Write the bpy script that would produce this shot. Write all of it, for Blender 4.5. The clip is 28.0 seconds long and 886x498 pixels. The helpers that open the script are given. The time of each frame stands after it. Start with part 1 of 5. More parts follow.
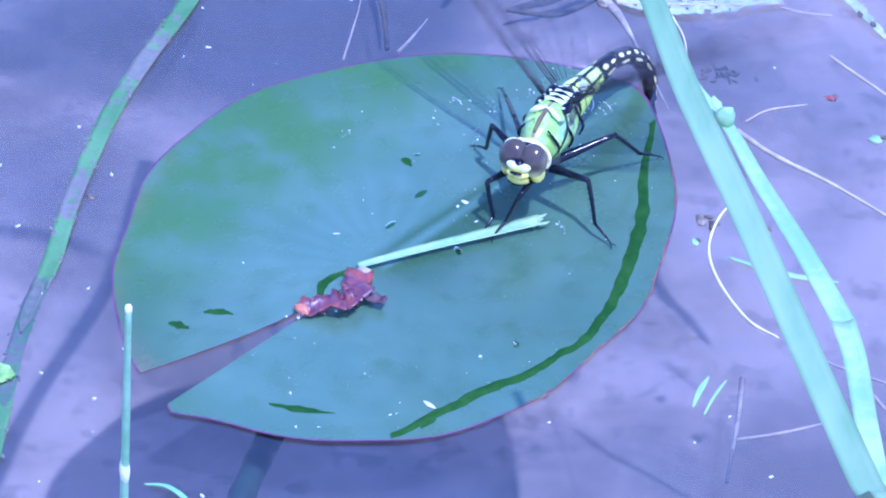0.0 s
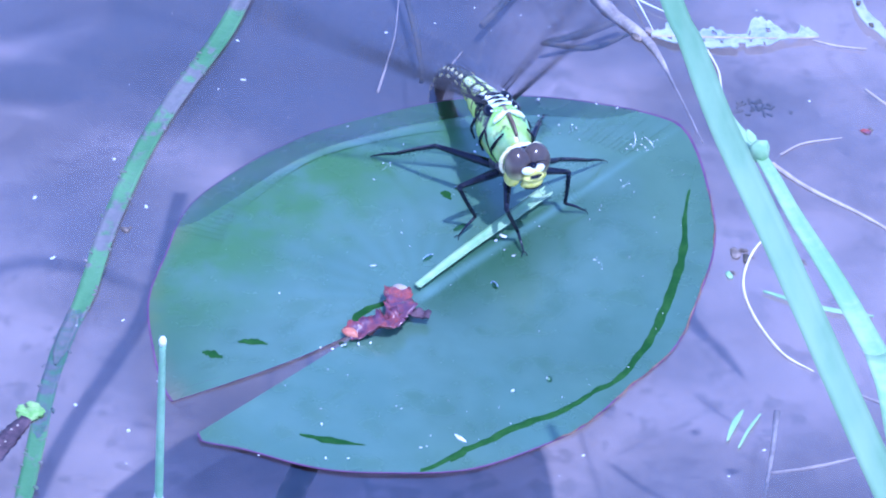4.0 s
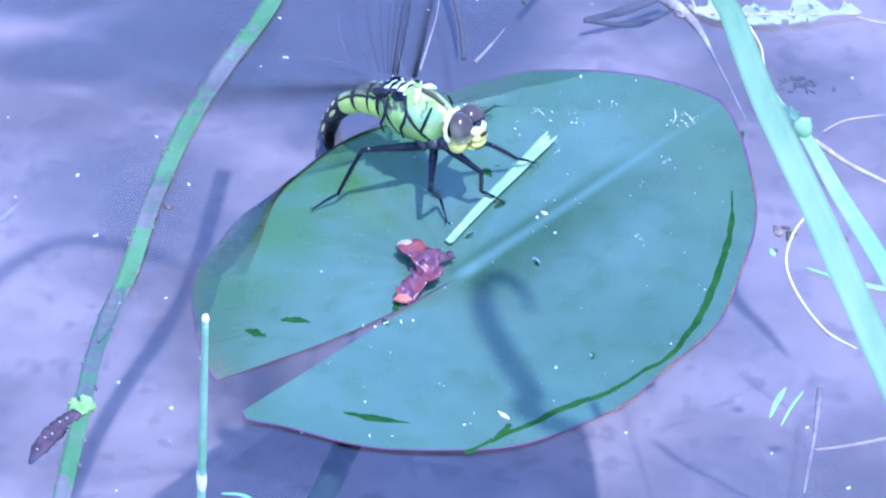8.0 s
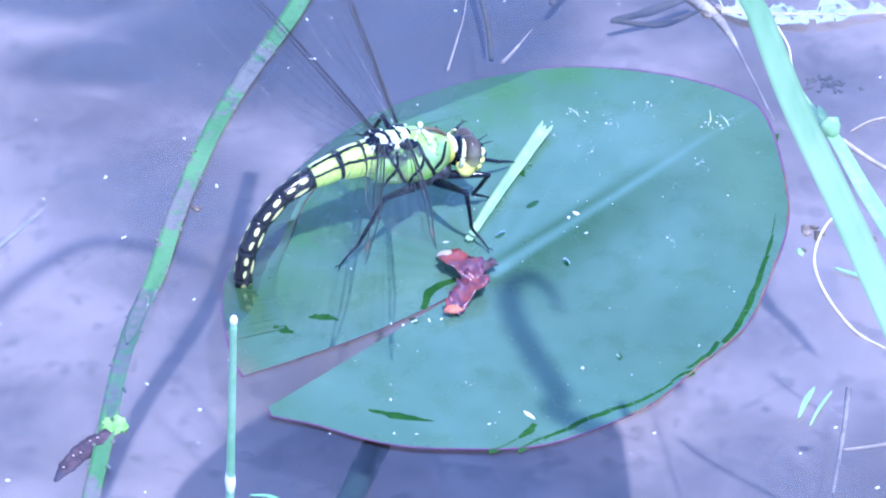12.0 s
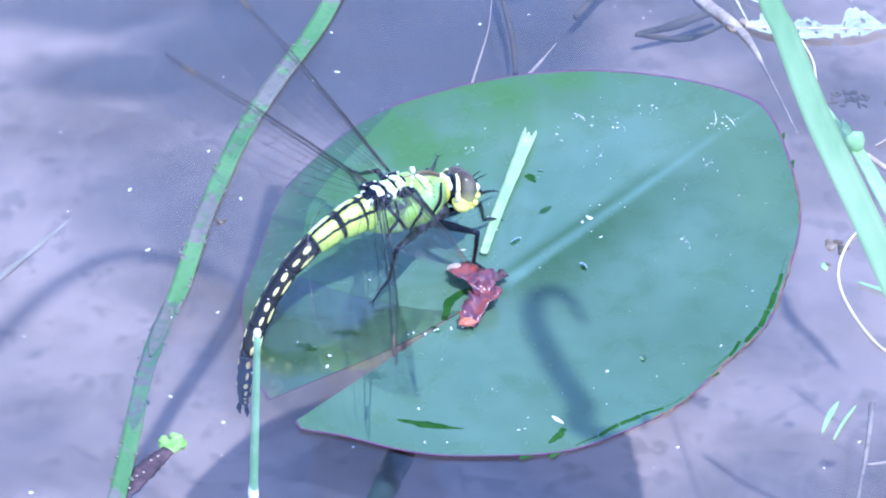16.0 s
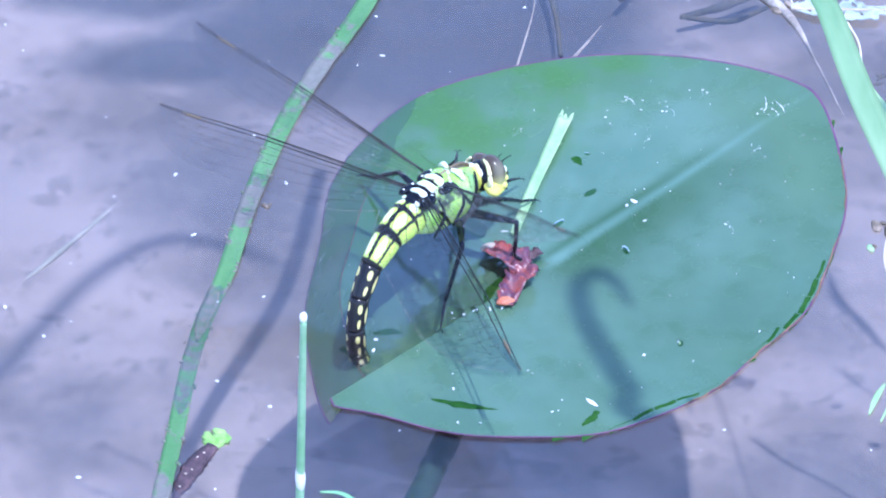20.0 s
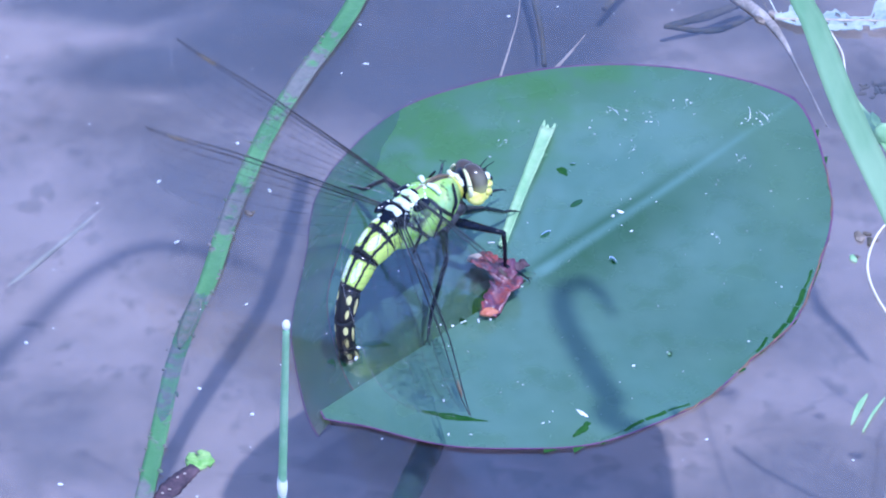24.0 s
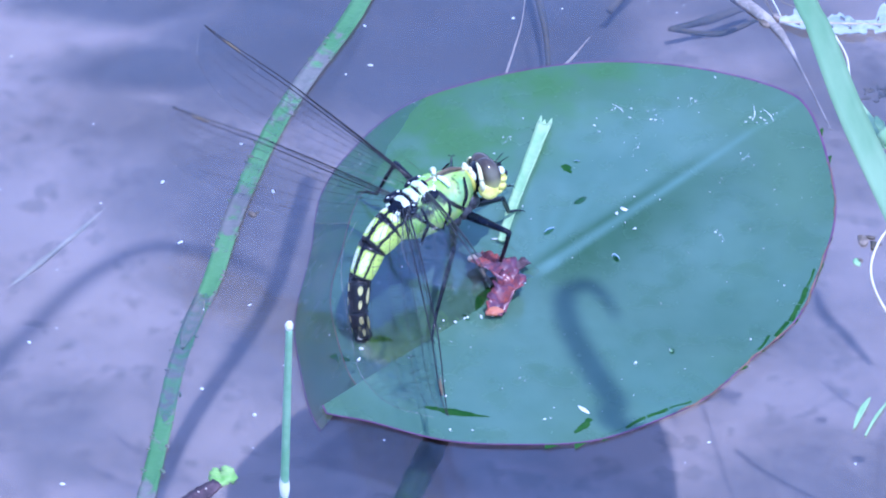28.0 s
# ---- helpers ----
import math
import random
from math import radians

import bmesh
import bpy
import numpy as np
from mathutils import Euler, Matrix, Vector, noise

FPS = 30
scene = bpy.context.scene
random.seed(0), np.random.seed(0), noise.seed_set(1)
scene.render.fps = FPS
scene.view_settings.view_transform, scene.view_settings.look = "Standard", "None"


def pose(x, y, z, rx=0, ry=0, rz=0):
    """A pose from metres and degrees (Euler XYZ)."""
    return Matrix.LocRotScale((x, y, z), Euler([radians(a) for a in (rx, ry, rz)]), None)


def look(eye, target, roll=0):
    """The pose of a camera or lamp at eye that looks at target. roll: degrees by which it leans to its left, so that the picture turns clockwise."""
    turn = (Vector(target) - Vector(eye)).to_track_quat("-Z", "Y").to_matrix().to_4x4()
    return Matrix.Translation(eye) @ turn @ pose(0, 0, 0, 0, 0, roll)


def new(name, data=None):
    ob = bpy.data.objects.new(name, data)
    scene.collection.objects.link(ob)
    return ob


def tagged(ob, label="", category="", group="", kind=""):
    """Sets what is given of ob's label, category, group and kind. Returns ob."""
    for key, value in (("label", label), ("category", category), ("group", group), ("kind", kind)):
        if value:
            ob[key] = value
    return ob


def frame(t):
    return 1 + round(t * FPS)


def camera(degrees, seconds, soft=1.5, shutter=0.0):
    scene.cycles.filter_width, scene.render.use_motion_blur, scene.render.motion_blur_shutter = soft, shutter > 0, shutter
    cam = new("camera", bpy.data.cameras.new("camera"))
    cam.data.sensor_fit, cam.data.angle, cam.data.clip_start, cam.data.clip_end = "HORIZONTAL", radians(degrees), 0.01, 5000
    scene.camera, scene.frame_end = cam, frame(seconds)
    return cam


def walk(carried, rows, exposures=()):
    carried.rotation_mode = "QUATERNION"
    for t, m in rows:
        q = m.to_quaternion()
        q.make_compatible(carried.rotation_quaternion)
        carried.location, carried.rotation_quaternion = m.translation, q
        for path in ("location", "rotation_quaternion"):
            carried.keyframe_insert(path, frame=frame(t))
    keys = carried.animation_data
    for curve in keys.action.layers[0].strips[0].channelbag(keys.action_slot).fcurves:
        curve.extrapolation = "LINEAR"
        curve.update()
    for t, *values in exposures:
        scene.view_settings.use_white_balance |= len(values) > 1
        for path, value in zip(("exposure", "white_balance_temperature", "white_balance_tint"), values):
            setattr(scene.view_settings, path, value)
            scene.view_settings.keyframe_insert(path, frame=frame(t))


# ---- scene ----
MM = 0.001
SECONDS = 28.0

# ---- camera: fixed eye half a metre over the pond, panned by hand ----
cam = camera(14, SECONDS, soft=1.9, shutter=0.5)
EYE = (0.0, -0.4891, 0.4104)
AIM = look(EYE, (0, 0, 0))


def view(tilt, pan, roll):
    return AIM @ pose(0, 0, 0, tilt, pan, roll)


walk(cam, [
    (0, view(-0.134, -2.740, 0.07)),
    (0.5, view(0.123, -2.747, 0.12)),
    (1, view(0.458, -2.680, 0.25)),
    (1.5, view(0.866, -2.685, 0.28)),
    (2, view(0.774, -2.548, 0.30)),
    (2.5, view(0.427, -2.289, 0.21)),
    (3, view(0.297, -2.104, 0.15)),
    (3.5, view(0.342, -2.146, 0.18)),
    (5.5, view(0.413, -2.282, 0.07)),
    (6, view(0.244, -2.215, 0.08)),
    (6.5, view(-0.077, -2.144, 0.10)),
    (7, view(-0.475, -1.939, 0.16)),
    (7.5, view(-0.484, -1.697, 0.06)),
    (8, view(0.024, -1.522, 0.13)),
    (8.5, view(0.546, -1.519, -0.04)),
    (9, view(0.991, -1.547, -0.09)),
    (9.5, view(1.211, -1.341, 0.04)),
    (10, view(1.199, -1.260, -0.17)),
    (10.5, view(0.952, -1.209, -0.09)),
    (11, view(0.570, -1.147, -0.12)),
    (11.5, view(0.294, -1.068, 0.07)),
    (12, view(0.041, -1.079, -0.04)),
    (12.5, view(-0.417, -0.928, 0.13)),
    (14.5, view(0.089, -0.898, 0.13)),
    (15, view(0.259, -0.911, 0.11)),
    (15.5, view(0.380, -0.853, 0.11)),
    (16, view(0.252, -0.702, 0.12)),
    (16.5, view(0.203, -0.544, 0.03)),
    (17, view(0.128, -0.396, -0.05)),
    (17.5, view(0.012, -0.302, -0.11)),
    (18, view(-0.126, -0.215, -0.16)),
    (18.5, view(-0.156, -0.157, -0.14)),
    (19, view(-0.303, -0.131, -0.11)),
    (19.5, view(-0.299, -0.007, 0.11)),
    (20, view(-0.009, 0.024, -0.13)),
    (20.5, view(0.259, -0.048, -0.08)),
    (22.5, view(0.390, -0.192, -0.03)),
    (23, view(0.412, -0.254, -0.03)),
    (23.5, view(0.183, -0.204, 0.02)),
    (24, view(0.124, -0.245, 0.12)),
    (24.5, view(0.246, -0.487, 0.04)),
    (25, view(0.264, -0.475, -0.07)),
    (25.5, view(0.202, -0.436, -0.06)),
    (26, view(0.094, -0.509, -0.07)),
    (26.5, view(-0.067, -0.340, 0.13)),
    (27, view(-0.018, -0.322, 0.11)),
    (27.5, view(0.104, -0.254, 0.18)),
    (28, view(0.149, -0.192, 0.41)),
], exposures=[(0, 1.13, 4415, 38), (3, 1.12, 4415, 38), (8, 1.35, 4570, 33), (12, 1.46, 4740, 29), (15, 1.39, 4970, 24), (18, 1.51, 5120, 22), (19, 1.38, 5110, 22), (20, 1.36, 5120, 21), (23, 1.17, 4980, 23), (24, 0.98, 4780, 27), (25, 0.93, 4740, 28), (26, 0.93, 4720, 28), (28, 1.07, 4650, 30)])

# ---- daylight ----
SUN = Vector((0.21, -0.30, 1.0)).normalized()
world = bpy.data.worlds.new("daylight")
scene.world = world
world.use_nodes = True
sky = world.node_tree.nodes.new("ShaderNodeTexSky")
sky.sky_type, sky.sun_disc = "NISHITA", False
sky.sun_elevation, sky.sun_rotation = math.asin(SUN.z), math.atan2(SUN.x, SUN.y)
world.node_tree.links.new(sky.outputs[0], world.node_tree.nodes["Background"].inputs[0])
world.node_tree.nodes["Background"].inputs[1].default_value = 0.15
sun = new("sun", bpy.data.lights.new("sun", "SUN"))
sun.data.energy, sun.data.angle, sun.data.color = 2.0, radians(0.9), (1, 0.95, 0.87)
sun.matrix_world = look(SUN * 3, (0, 0, 0))


# ---- node helpers ----
class Nodes:
    """A material under construction."""

    def __init__(self, name, rough=0.5, spec=0.5):
        self.mat = bpy.data.materials.new(name)
        self.mat.use_nodes = True
        self.tree = self.mat.node_tree
        self.out = self.tree.nodes["Material Output"]
        self.bsdf = self.tree.nodes["Principled BSDF"]
        self.put(self.bsdf.inputs["Roughness"], rough)
        self.put(self.bsdf.inputs["Specular IOR Level"], spec)

    def put(self, socket, value):
        if isinstance(value, bpy.types.NodeSocket):
            self.tree.links.new(value, socket)
        elif isinstance(value, tuple) and len(value) == 3 and socket.type == "RGBA":
            socket.default_value = (*value, 1)
        else:
            socket.default_value = value

    def math(self, op, *values):
        n = self.tree.nodes.new("ShaderNodeMath")
        n.operation = op
        for s, v in zip(n.inputs, values):
            self.put(s, v)
        return n.outputs[0]

    def coord(self, kind="Object"):
        return self.tree.nodes.new("ShaderNodeTexCoord").outputs[kind]

    def xyz(self, vector):
        n = self.tree.nodes.new("ShaderNodeSeparateXYZ")
        self.put(n.inputs[0], vector)
        return n.outputs[0], n.outputs[1], n.outputs[2]

    def scaled(self, vector, s):
        n = self.tree.nodes.new("ShaderNodeVectorMath")
        n.operation = "MULTIPLY"
        self.put(n.inputs[0], vector)
        n.inputs[1].default_value = s
        return n.outputs[0]

    def noise(self, scale, vector=None, detail=4.0, rough=0.55):
        n = self.tree.nodes.new("ShaderNodeTexNoise")
        n.inputs["Scale"].default_value, n.inputs["Detail"].default_value = scale, detail
        n.inputs["Roughness"].default_value = rough
        self.put(n.inputs["Vector"], self.coord() if vector is None else vector)
        return n.outputs["Fac"]

    def ramp(self, value, lo, hi, a=0.0, b=1.0):
        n = self.tree.nodes.new("ShaderNodeMapRange")
        n.interpolation_type = "SMOOTHSTEP"
        for s, v in zip(n.inputs, (value, lo, hi, a, b)):
            self.put(s, v)
        return n.outputs[0]

    def mix(self, fac, a, b):
        n = self.tree.nodes.new("ShaderNodeMix")
        n.data_type = "RGBA"
        self.put(n.inputs[0], fac), self.put(n.inputs[6], a), self.put(n.inputs[7], b)
        return n.outputs[2]

    def color(self, value):
        self.put(self.bsdf.inputs["Base Color"], value)
        return self

    def bump(self, height, strength, distance):
        n = self.tree.nodes.new("ShaderNodeBump")
        n.inputs["Strength"].default_value, n.inputs["Distance"].default_value = strength, distance
        self.put(n.inputs["Height"], height)
        self.put(self.bsdf.inputs["Normal"], n.outputs[0])
        return n.outputs[0]


def mottled(name, a, b, scale, rough=0.5, spec=0.5, bump=0.3, depth=0.0002, fine=6.0, grain=None):
    """Two colours mixed by coarse and fine noise, with a fine relief."""
    n = Nodes(name, rough, spec)
    v = n.coord() if grain is None else n.scaled(n.coord(), grain)
    big, small = n.noise(scale, v), n.noise(scale * fine, v, 6)
    f = n.ramp(n.math("ADD", n.math("MULTIPLY", big, 0.65), n.math("MULTIPLY", small, 0.35)), 0.36, 0.64)
    n.color(n.mix(f, a, b))
    n.put(n.bsdf.inputs["Roughness"], n.ramp(small, 0.3, 0.7, max(0.02, rough - 0.1), min(1, rough + 0.12)))
    n.bump(small, bump, depth)
    return n.mat


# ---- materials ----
# shade painted dark on the pond bed: place, half widths in millimetres, raggedness
BED_SHADE = ((-3.5, 215.9, 62, 55, 1), (-68.7, 194.2, 29.8, 10.3, 2.2), (-61.7, 222.8, 38.9, 12.6, 2.2))


def mud_material():
    """Pale pinkish silt, with ragged patches of shade painted into its colour."""
    n = Nodes("pond_mud", 0.9, 0.2)
    big, mid, fine = n.noise(16, None, 5), n.noise(70, None, 3, 0.45), n.noise(700, None, 2)
    c = n.mix(n.ramp(big, 0.36, 0.64), (0.155, 0.13, 0.11), (0.44, 0.355, 0.31))
    c = n.mix(n.ramp(mid, 0.52, 0.75, 0, 0.35), c, (0.14, 0.115, 0.095))
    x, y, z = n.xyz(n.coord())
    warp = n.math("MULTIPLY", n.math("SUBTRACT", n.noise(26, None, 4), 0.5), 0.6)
    bed_shade = 0.0
    for px, py, rx, ry, rag in BED_SHADE:
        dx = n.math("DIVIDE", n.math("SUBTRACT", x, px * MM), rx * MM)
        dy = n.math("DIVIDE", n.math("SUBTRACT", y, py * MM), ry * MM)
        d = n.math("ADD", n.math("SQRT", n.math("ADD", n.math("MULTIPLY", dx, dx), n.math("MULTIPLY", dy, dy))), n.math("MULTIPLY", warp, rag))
        bed_shade = n.math("MAXIMUM", bed_shade, n.ramp(d, 0.80 - 0.15 * rag, 1.15 + 0.06 * rag, 0.9 - 0.08 * (rag - 1), 0))
    c = n.mix(bed_shade, c, n.mix(mid, (0.032, 0.034, 0.040), (0.075, 0.072, 0.07)))
    c = n.mix(n.ramp(fine, 0.40, 0.72, 0, 0.06), c, (0.44, 0.36, 0.30))
    c = n.mix(n.ramp(n.noise(130, None, 3, 0.55), 0.55, 0.68, 0, 0.4), c, (0.12, 0.10, 0.085))
    n.color(c)
    n.bump(n.math("ADD", mid, n.math("MULTIPLY", fine, 0.015)), 0.14, 0.003)
    return n.mat


def water_material():
    """The surface of the pond: clear, with a thin scum that reflects the sky."""
    n = Nodes("pond_water")
    t = n.tree
    clear = t.nodes.new("ShaderNodeBsdfTransparent")
    clear.inputs[0].default_value = (0.95, 0.97, 0.98, 1)
    gloss = t.nodes.new("ShaderNodeBsdfGlossy")
    gloss.inputs["Roughness"].default_value = 0.10
    fres = t.nodes.new("ShaderNodeFresnel")
    fres.inputs[0].default_value = 1.33
    ripple = n.math("ADD", n.noise(38, n.scaled(n.coord(), (1, 1.6, 1)), 2), n.math("MULTIPLY", n.noise(130, None, 2), 0.25))
    b = t.nodes.new("ShaderNodeBump")
    b.inputs["Strength"].default_value, b.inputs["Distance"].default_value = 0.25, 0.002
    n.put(b.inputs["Height"], ripple)
    for s in (gloss, fres):
        n.put(s.inputs["Normal"], b.outputs[0])
    m = t.nodes.new("ShaderNodeMixShader")
    film = n.ramp(n.noise(20, n.scaled(n.coord(), (1, 1.8, 1)), 4), 0.3, 0.7, 0.10, 0.165)
    n.put(m.inputs[0], n.math("ADD", fres.outputs[0], film)), n.put(m.inputs[1], clear.outputs[0]), n.put(m.inputs[2], gloss.outputs[0])
    t.links.new(m.outputs[0], n.out.inputs[0])
    return n.mat


def silt_material():
    """Silt hanging in the lower water."""
    n = Nodes("suspended_silt")
    t = n.tree
    clear = t.nodes.new("ShaderNodeBsdfTransparent")
    silt = t.nodes.new("ShaderNodeBsdfDiffuse")
    silt.inputs[0].default_value = (0.235, 0.245, 0.315, 1)
    m = t.nodes.new("ShaderNodeMixShader")
    n.put(m.inputs[0], n.ramp(n.noise(16, None, 3), 0.3, 0.7, 0.10, 0.16))
    n.put(m.inputs[1], clear.outputs[0]), n.put(m.inputs[2], silt.outputs[0])
    t.links.new(m.outputs[0], n.out.inputs[0])
    return n.mat


def lily_material():
    n = Nodes("lily_leaf_upper", 0.3, 0.5)
    n.put(n.bsdf.inputs["IOR"], 1.75)
    x, y, z = n.xyz(n.coord())
    big, mid, fine = n.noise(30, None, 4), n.noise(140, None, 5), n.noise(1500, None, 4)
    c = n.mix(n.ramp(big, 0.35, 0.65), (0.074, 0.152, 0.094), (0.106, 0.190, 0.126))
    c = n.mix(n.ramp(mid, 0.45, 0.8, 0, 0.5), c, (0.05, 0.12, 0.036))
    r = n.math("SQRT", n.math("ADD", n.math("MULTIPLY", x, x), n.math("MULTIPLY", y, y)))
    ang = n.math("ARCTAN2", y, x)
    wob = n.math("ADD", ang, n.math("MULTIPLY", n.math("SUBTRACT", n.noise(60), 0.5), 0.12))
    saw = n.math("ABSOLUTE", n.math("SUBTRACT", n.math("FRACT", n.math("MULTIPLY", wob, 26 / math.tau)), 0.5))
    arc = n.math("MULTIPLY", n.math("MULTIPLY", saw, math.tau / 26), r)
    vein = n.math("MULTIPLY", n.math("MULTIPLY", n.ramp(arc, 0.0, 0.0020, 1, 0), n.ramp(r, 0.003, 0.036, 0.05, 0.015)), n.ramp(y, -0.008, 0.01, 0.3, 1))
    mid_half = n.math("ABSOLUTE", n.math("ADD", y, n.math("MULTIPLY", n.math("SUBTRACT", n.noise(45), 0.5), 0.001)))
    rib = n.math("MULTIPLY", n.ramp(n.math("ADD", mid_half, n.math("MULTIPLY", x, 0.012)), 0.0002, 0.0021, 1, 0), n.ramp(x, 0.002, 0.062, 0.75, 0.16))
    rib = n.math("MULTIPLY", rib, n.ramp(x, -0.003, 0.004))
    line = n.math("MAXIMUM", vein, rib)
    c = n.mix(n.math("MULTIPLY", line, 1.3), c, (0.26, 0.44, 0.40))
    edge = n.math("MULTIPLY", n.ramp(r, 0.026, 0.052), n.ramp(n.noise(24, None, 5), 0.42, 0.62))
    c = n.mix(n.math("MULTIPLY", edge, 0.55), c, (0.055, 0.12, 0.030))
    blot = n.ramp(n.noise(17, None, 5), 0.46, 0.66, 0, 0.4)
    c = n.mix(blot, c, (0.018, 0.062, 0.018))
    # shade of the crease below the midrib painted dark green; greener towards the far margin
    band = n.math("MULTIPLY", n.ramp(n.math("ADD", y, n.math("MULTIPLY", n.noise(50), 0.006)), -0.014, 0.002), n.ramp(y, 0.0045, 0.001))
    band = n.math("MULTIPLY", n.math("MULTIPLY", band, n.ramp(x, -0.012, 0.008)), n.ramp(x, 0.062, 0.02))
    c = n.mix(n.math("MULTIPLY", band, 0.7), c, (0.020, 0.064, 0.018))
    far = n.math("MULTIPLY", n.ramp(n.math("ADD", y, n.math("MULTIPLY", n.noise(40, None, 5), 0.022)), 0.024, 0.046), n.ramp(n.noise(90, None, 5), 0.35, 0.6, 0.3, 0.8))
    c = n.mix(far, c, (0.052, 0.145, 0.026))
    # a brown, silted margin where it keeps dipping under water
    silted = n.math("MULTIPLY", n.ramp(n.math("ADD", r, n.math("MULTIPLY", n.noise(90, None, 4), 0.008)), 0.047, 0.058, 0, 0.55), n.math("MULTIPLY", n.ramp(ang, 1.5, 2.0), n.ramp(y, 0.004, 0.012)))
    c = n.mix(silted, c, n.mix(mid, (0.15, 0.10, 0.05), (0.30, 0.20, 0.13)))
    n.color(c)
    # the waxy bloom is uneven: worn off on the green parts
    worn = n.math("MAXIMUM", n.math("MAXIMUM", band, n.math("MULTIPLY", far, 0.9)), n.ramp(n.noise(15, None, 4), 0.40, 0.66, 0, 0.45))
    worn = n.math("MULTIPLY", worn, n.ramp(n.noise(420, None, 4), 0.25, 0.75, 0.75, 1.0))
    n.put(n.bsdf.inputs["Specular IOR Level"], n.ramp(worn, 0, 1, 0.56, 0.18))
    n.put(n.bsdf.inputs["Roughness"], n.ramp(mid, 0.3, 0.7, 0.20, 0.30))
    n.bump(n.math("ADD", n.math("ADD", n.math("MULTIPLY", line, -0.12), n.math("MULTIPLY", fine, 0.2)), n.math("ADD", n.math("MULTIPLY", mid, 0.6), n.math("MULTIPLY", big, 2.0))), 0.2, 0.0006)
    return n.mat


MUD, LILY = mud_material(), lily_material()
WATER, SILT = water_material(), silt_material()
LILY_RIM = mottled("lily_leaf_rim", (0.085, 0.028, 0.085), (0.15, 0.055, 0.12), 300)
LILY_UNDER = mottled("lily_leaf_underside", (0.16, 0.08, 0.06), (0.26, 0.15, 0.09), 120)


def reed_material():
    """Bright green with patches of grey-mauve silt."""
    n = Nodes("green_reed", 0.5, 0.4)
    c = n.mix(n.ramp(n.noise(70), 0.35, 0.65), (0.075, 0.19, 0.065), (0.12, 0.26, 0.10))
    patch = n.ramp(n.math("ADD", n.math("MULTIPLY", n.noise(48, None, 4), 0.72), n.math("MULTIPLY", n.noise(420, None, 5), 0.28)), 0.49, 0.56, 0, 0.9)
    c = n.mix(patch, c, n.mix(n.noise(700), (0.11, 0.11, 0.11), (0.23, 0.20, 0.20)))
    n.color(c)
    n.put(n.bsdf.inputs["Roughness"], n.ramp(patch, 0, 1, 0.42, 0.85))
    n.bump(n.math("ADD", patch, n.noise(900)), 0.5, 0.0003)
    return n.mat


REED = reed_material()
REED_SILTED = mottled("silted_reed", (0.10, 0.16, 0.09), (0.24, 0.20, 0.19), 160, 0.7, 0.3, 0.6, 0.0005)
BLADE = mottled("grass_blade", (0.14, 0.275, 0.12), (0.25, 0.38, 0.205), 45, 0.4, 0.45, 0.25, 0.0002, grain=(1, 0.3, 1))
BLADE_PALE = mottled("pale_grass", (0.225, 0.41, 0.185), (0.37, 0.52, 0.28), 90, 0.45, 0.4, 0.3, 0.0002)
RUSH = mottled("blue_green_rush", (0.19, 0.40, 0.20), (0.30, 0.50, 0.30), 120, 0.4)
PITH = mottled("pale_pith", (0.62, 0.66, 0.55), (0.8, 0.8, 0.72), 400, 0.6)
STRAW = mottled("pale_straw", (0.34, 0.28, 0.22), (0.54, 0.46, 0.38), 200, 0.6)
ROOT = mottled("pale_root", (0.62, 0.56, 0.44), (0.8, 0.74, 0.6), 300, 0.6)
BARK = mottled("brown_debris", (0.12, 0.10, 0.075), (0.32, 0.26, 0.20), 240, 0.8, 0.3, 0.7, 0.0006)
SILTED = mottled("silted_stem", (0.24, 0.21, 0.18), (0.46, 0.41, 0.36), 200, 0.85, 0.3, 0.6, 0.0005)
LOBE = mottled("yellow_green_lobe", (0.16, 0.36, 0.06), (0.34, 0.50, 0.16), 300, 0.45)
ROT = mottled("purple_rot", (0.035, 0.022, 0.032), (0.13, 0.08, 0.09), 260, 0.6, 0.4, 0.7, 0.0006)
DRIED = mottled("dried_leaf_edge", (0.12, 0.06, 0.03), (0.24, 0.14, 0.07), 300, 0.6)
SCRATCH = mottled("pale_scratch", (0.15, 0.24, 0.20), (0.26, 0.34, 0.30), 500, 0.5)
MOSSY = mottled("mossy_twig", (0.36, 0.35, 0.27), (0.54, 0.49, 0.40), 140, 0.9)
DARK_STEM = mottled("dark_green_stem", (0.012, 0.03, 0.026), (0.03, 0.06, 0.045), 110, 0.5)
SUNKEN = mottled("sunken_leaf", (0.06, 0.06, 0.045), (0.15, 0.12, 0.08), 90, 0.8, 0.2, 0.5, 0.0008)
HOLED = mottled("eaten_leaf", (0.22, 0.28, 0.25), (0.42, 0.46, 0.42), 160, 0.5)
RED = mottled("red_bract", (0.36, 0.085, 0.055), (0.10, 0.045, 0.08), 160, 0.3, 0.5, 0.3, 0.0004)
RED_TIP = mottled("red_tip", (0.42, 0.11, 0.06), (0.55, 0.22, 0.12), 300, 0.4)
FOAM = mottled("white_foam", (0.55, 0.58, 0.58), (0.8, 0.8, 0.8), 900, 0.4)
BLACK = mottled("black_cuticle", (0.003, 0.004, 0.009), (0.006, 0.009, 0.018), 700, 0.12, 0.32, 0.1, 0.0001)
HEAD_YELLOW = mottled("yellow_face", (0.52, 0.52, 0.06), (0.70, 0.66, 0.18), 500, 0.35)
HEAD_CREAM = mottled("cream_head_band", (0.66, 0.64, 0.26), (0.84, 0.80, 0.50), 400, 0.35)
HEAD_WHITE = mottled("pale_frons", (0.74, 0.80, 0.66), (0.84, 0.86, 0.74), 500, 0.35)
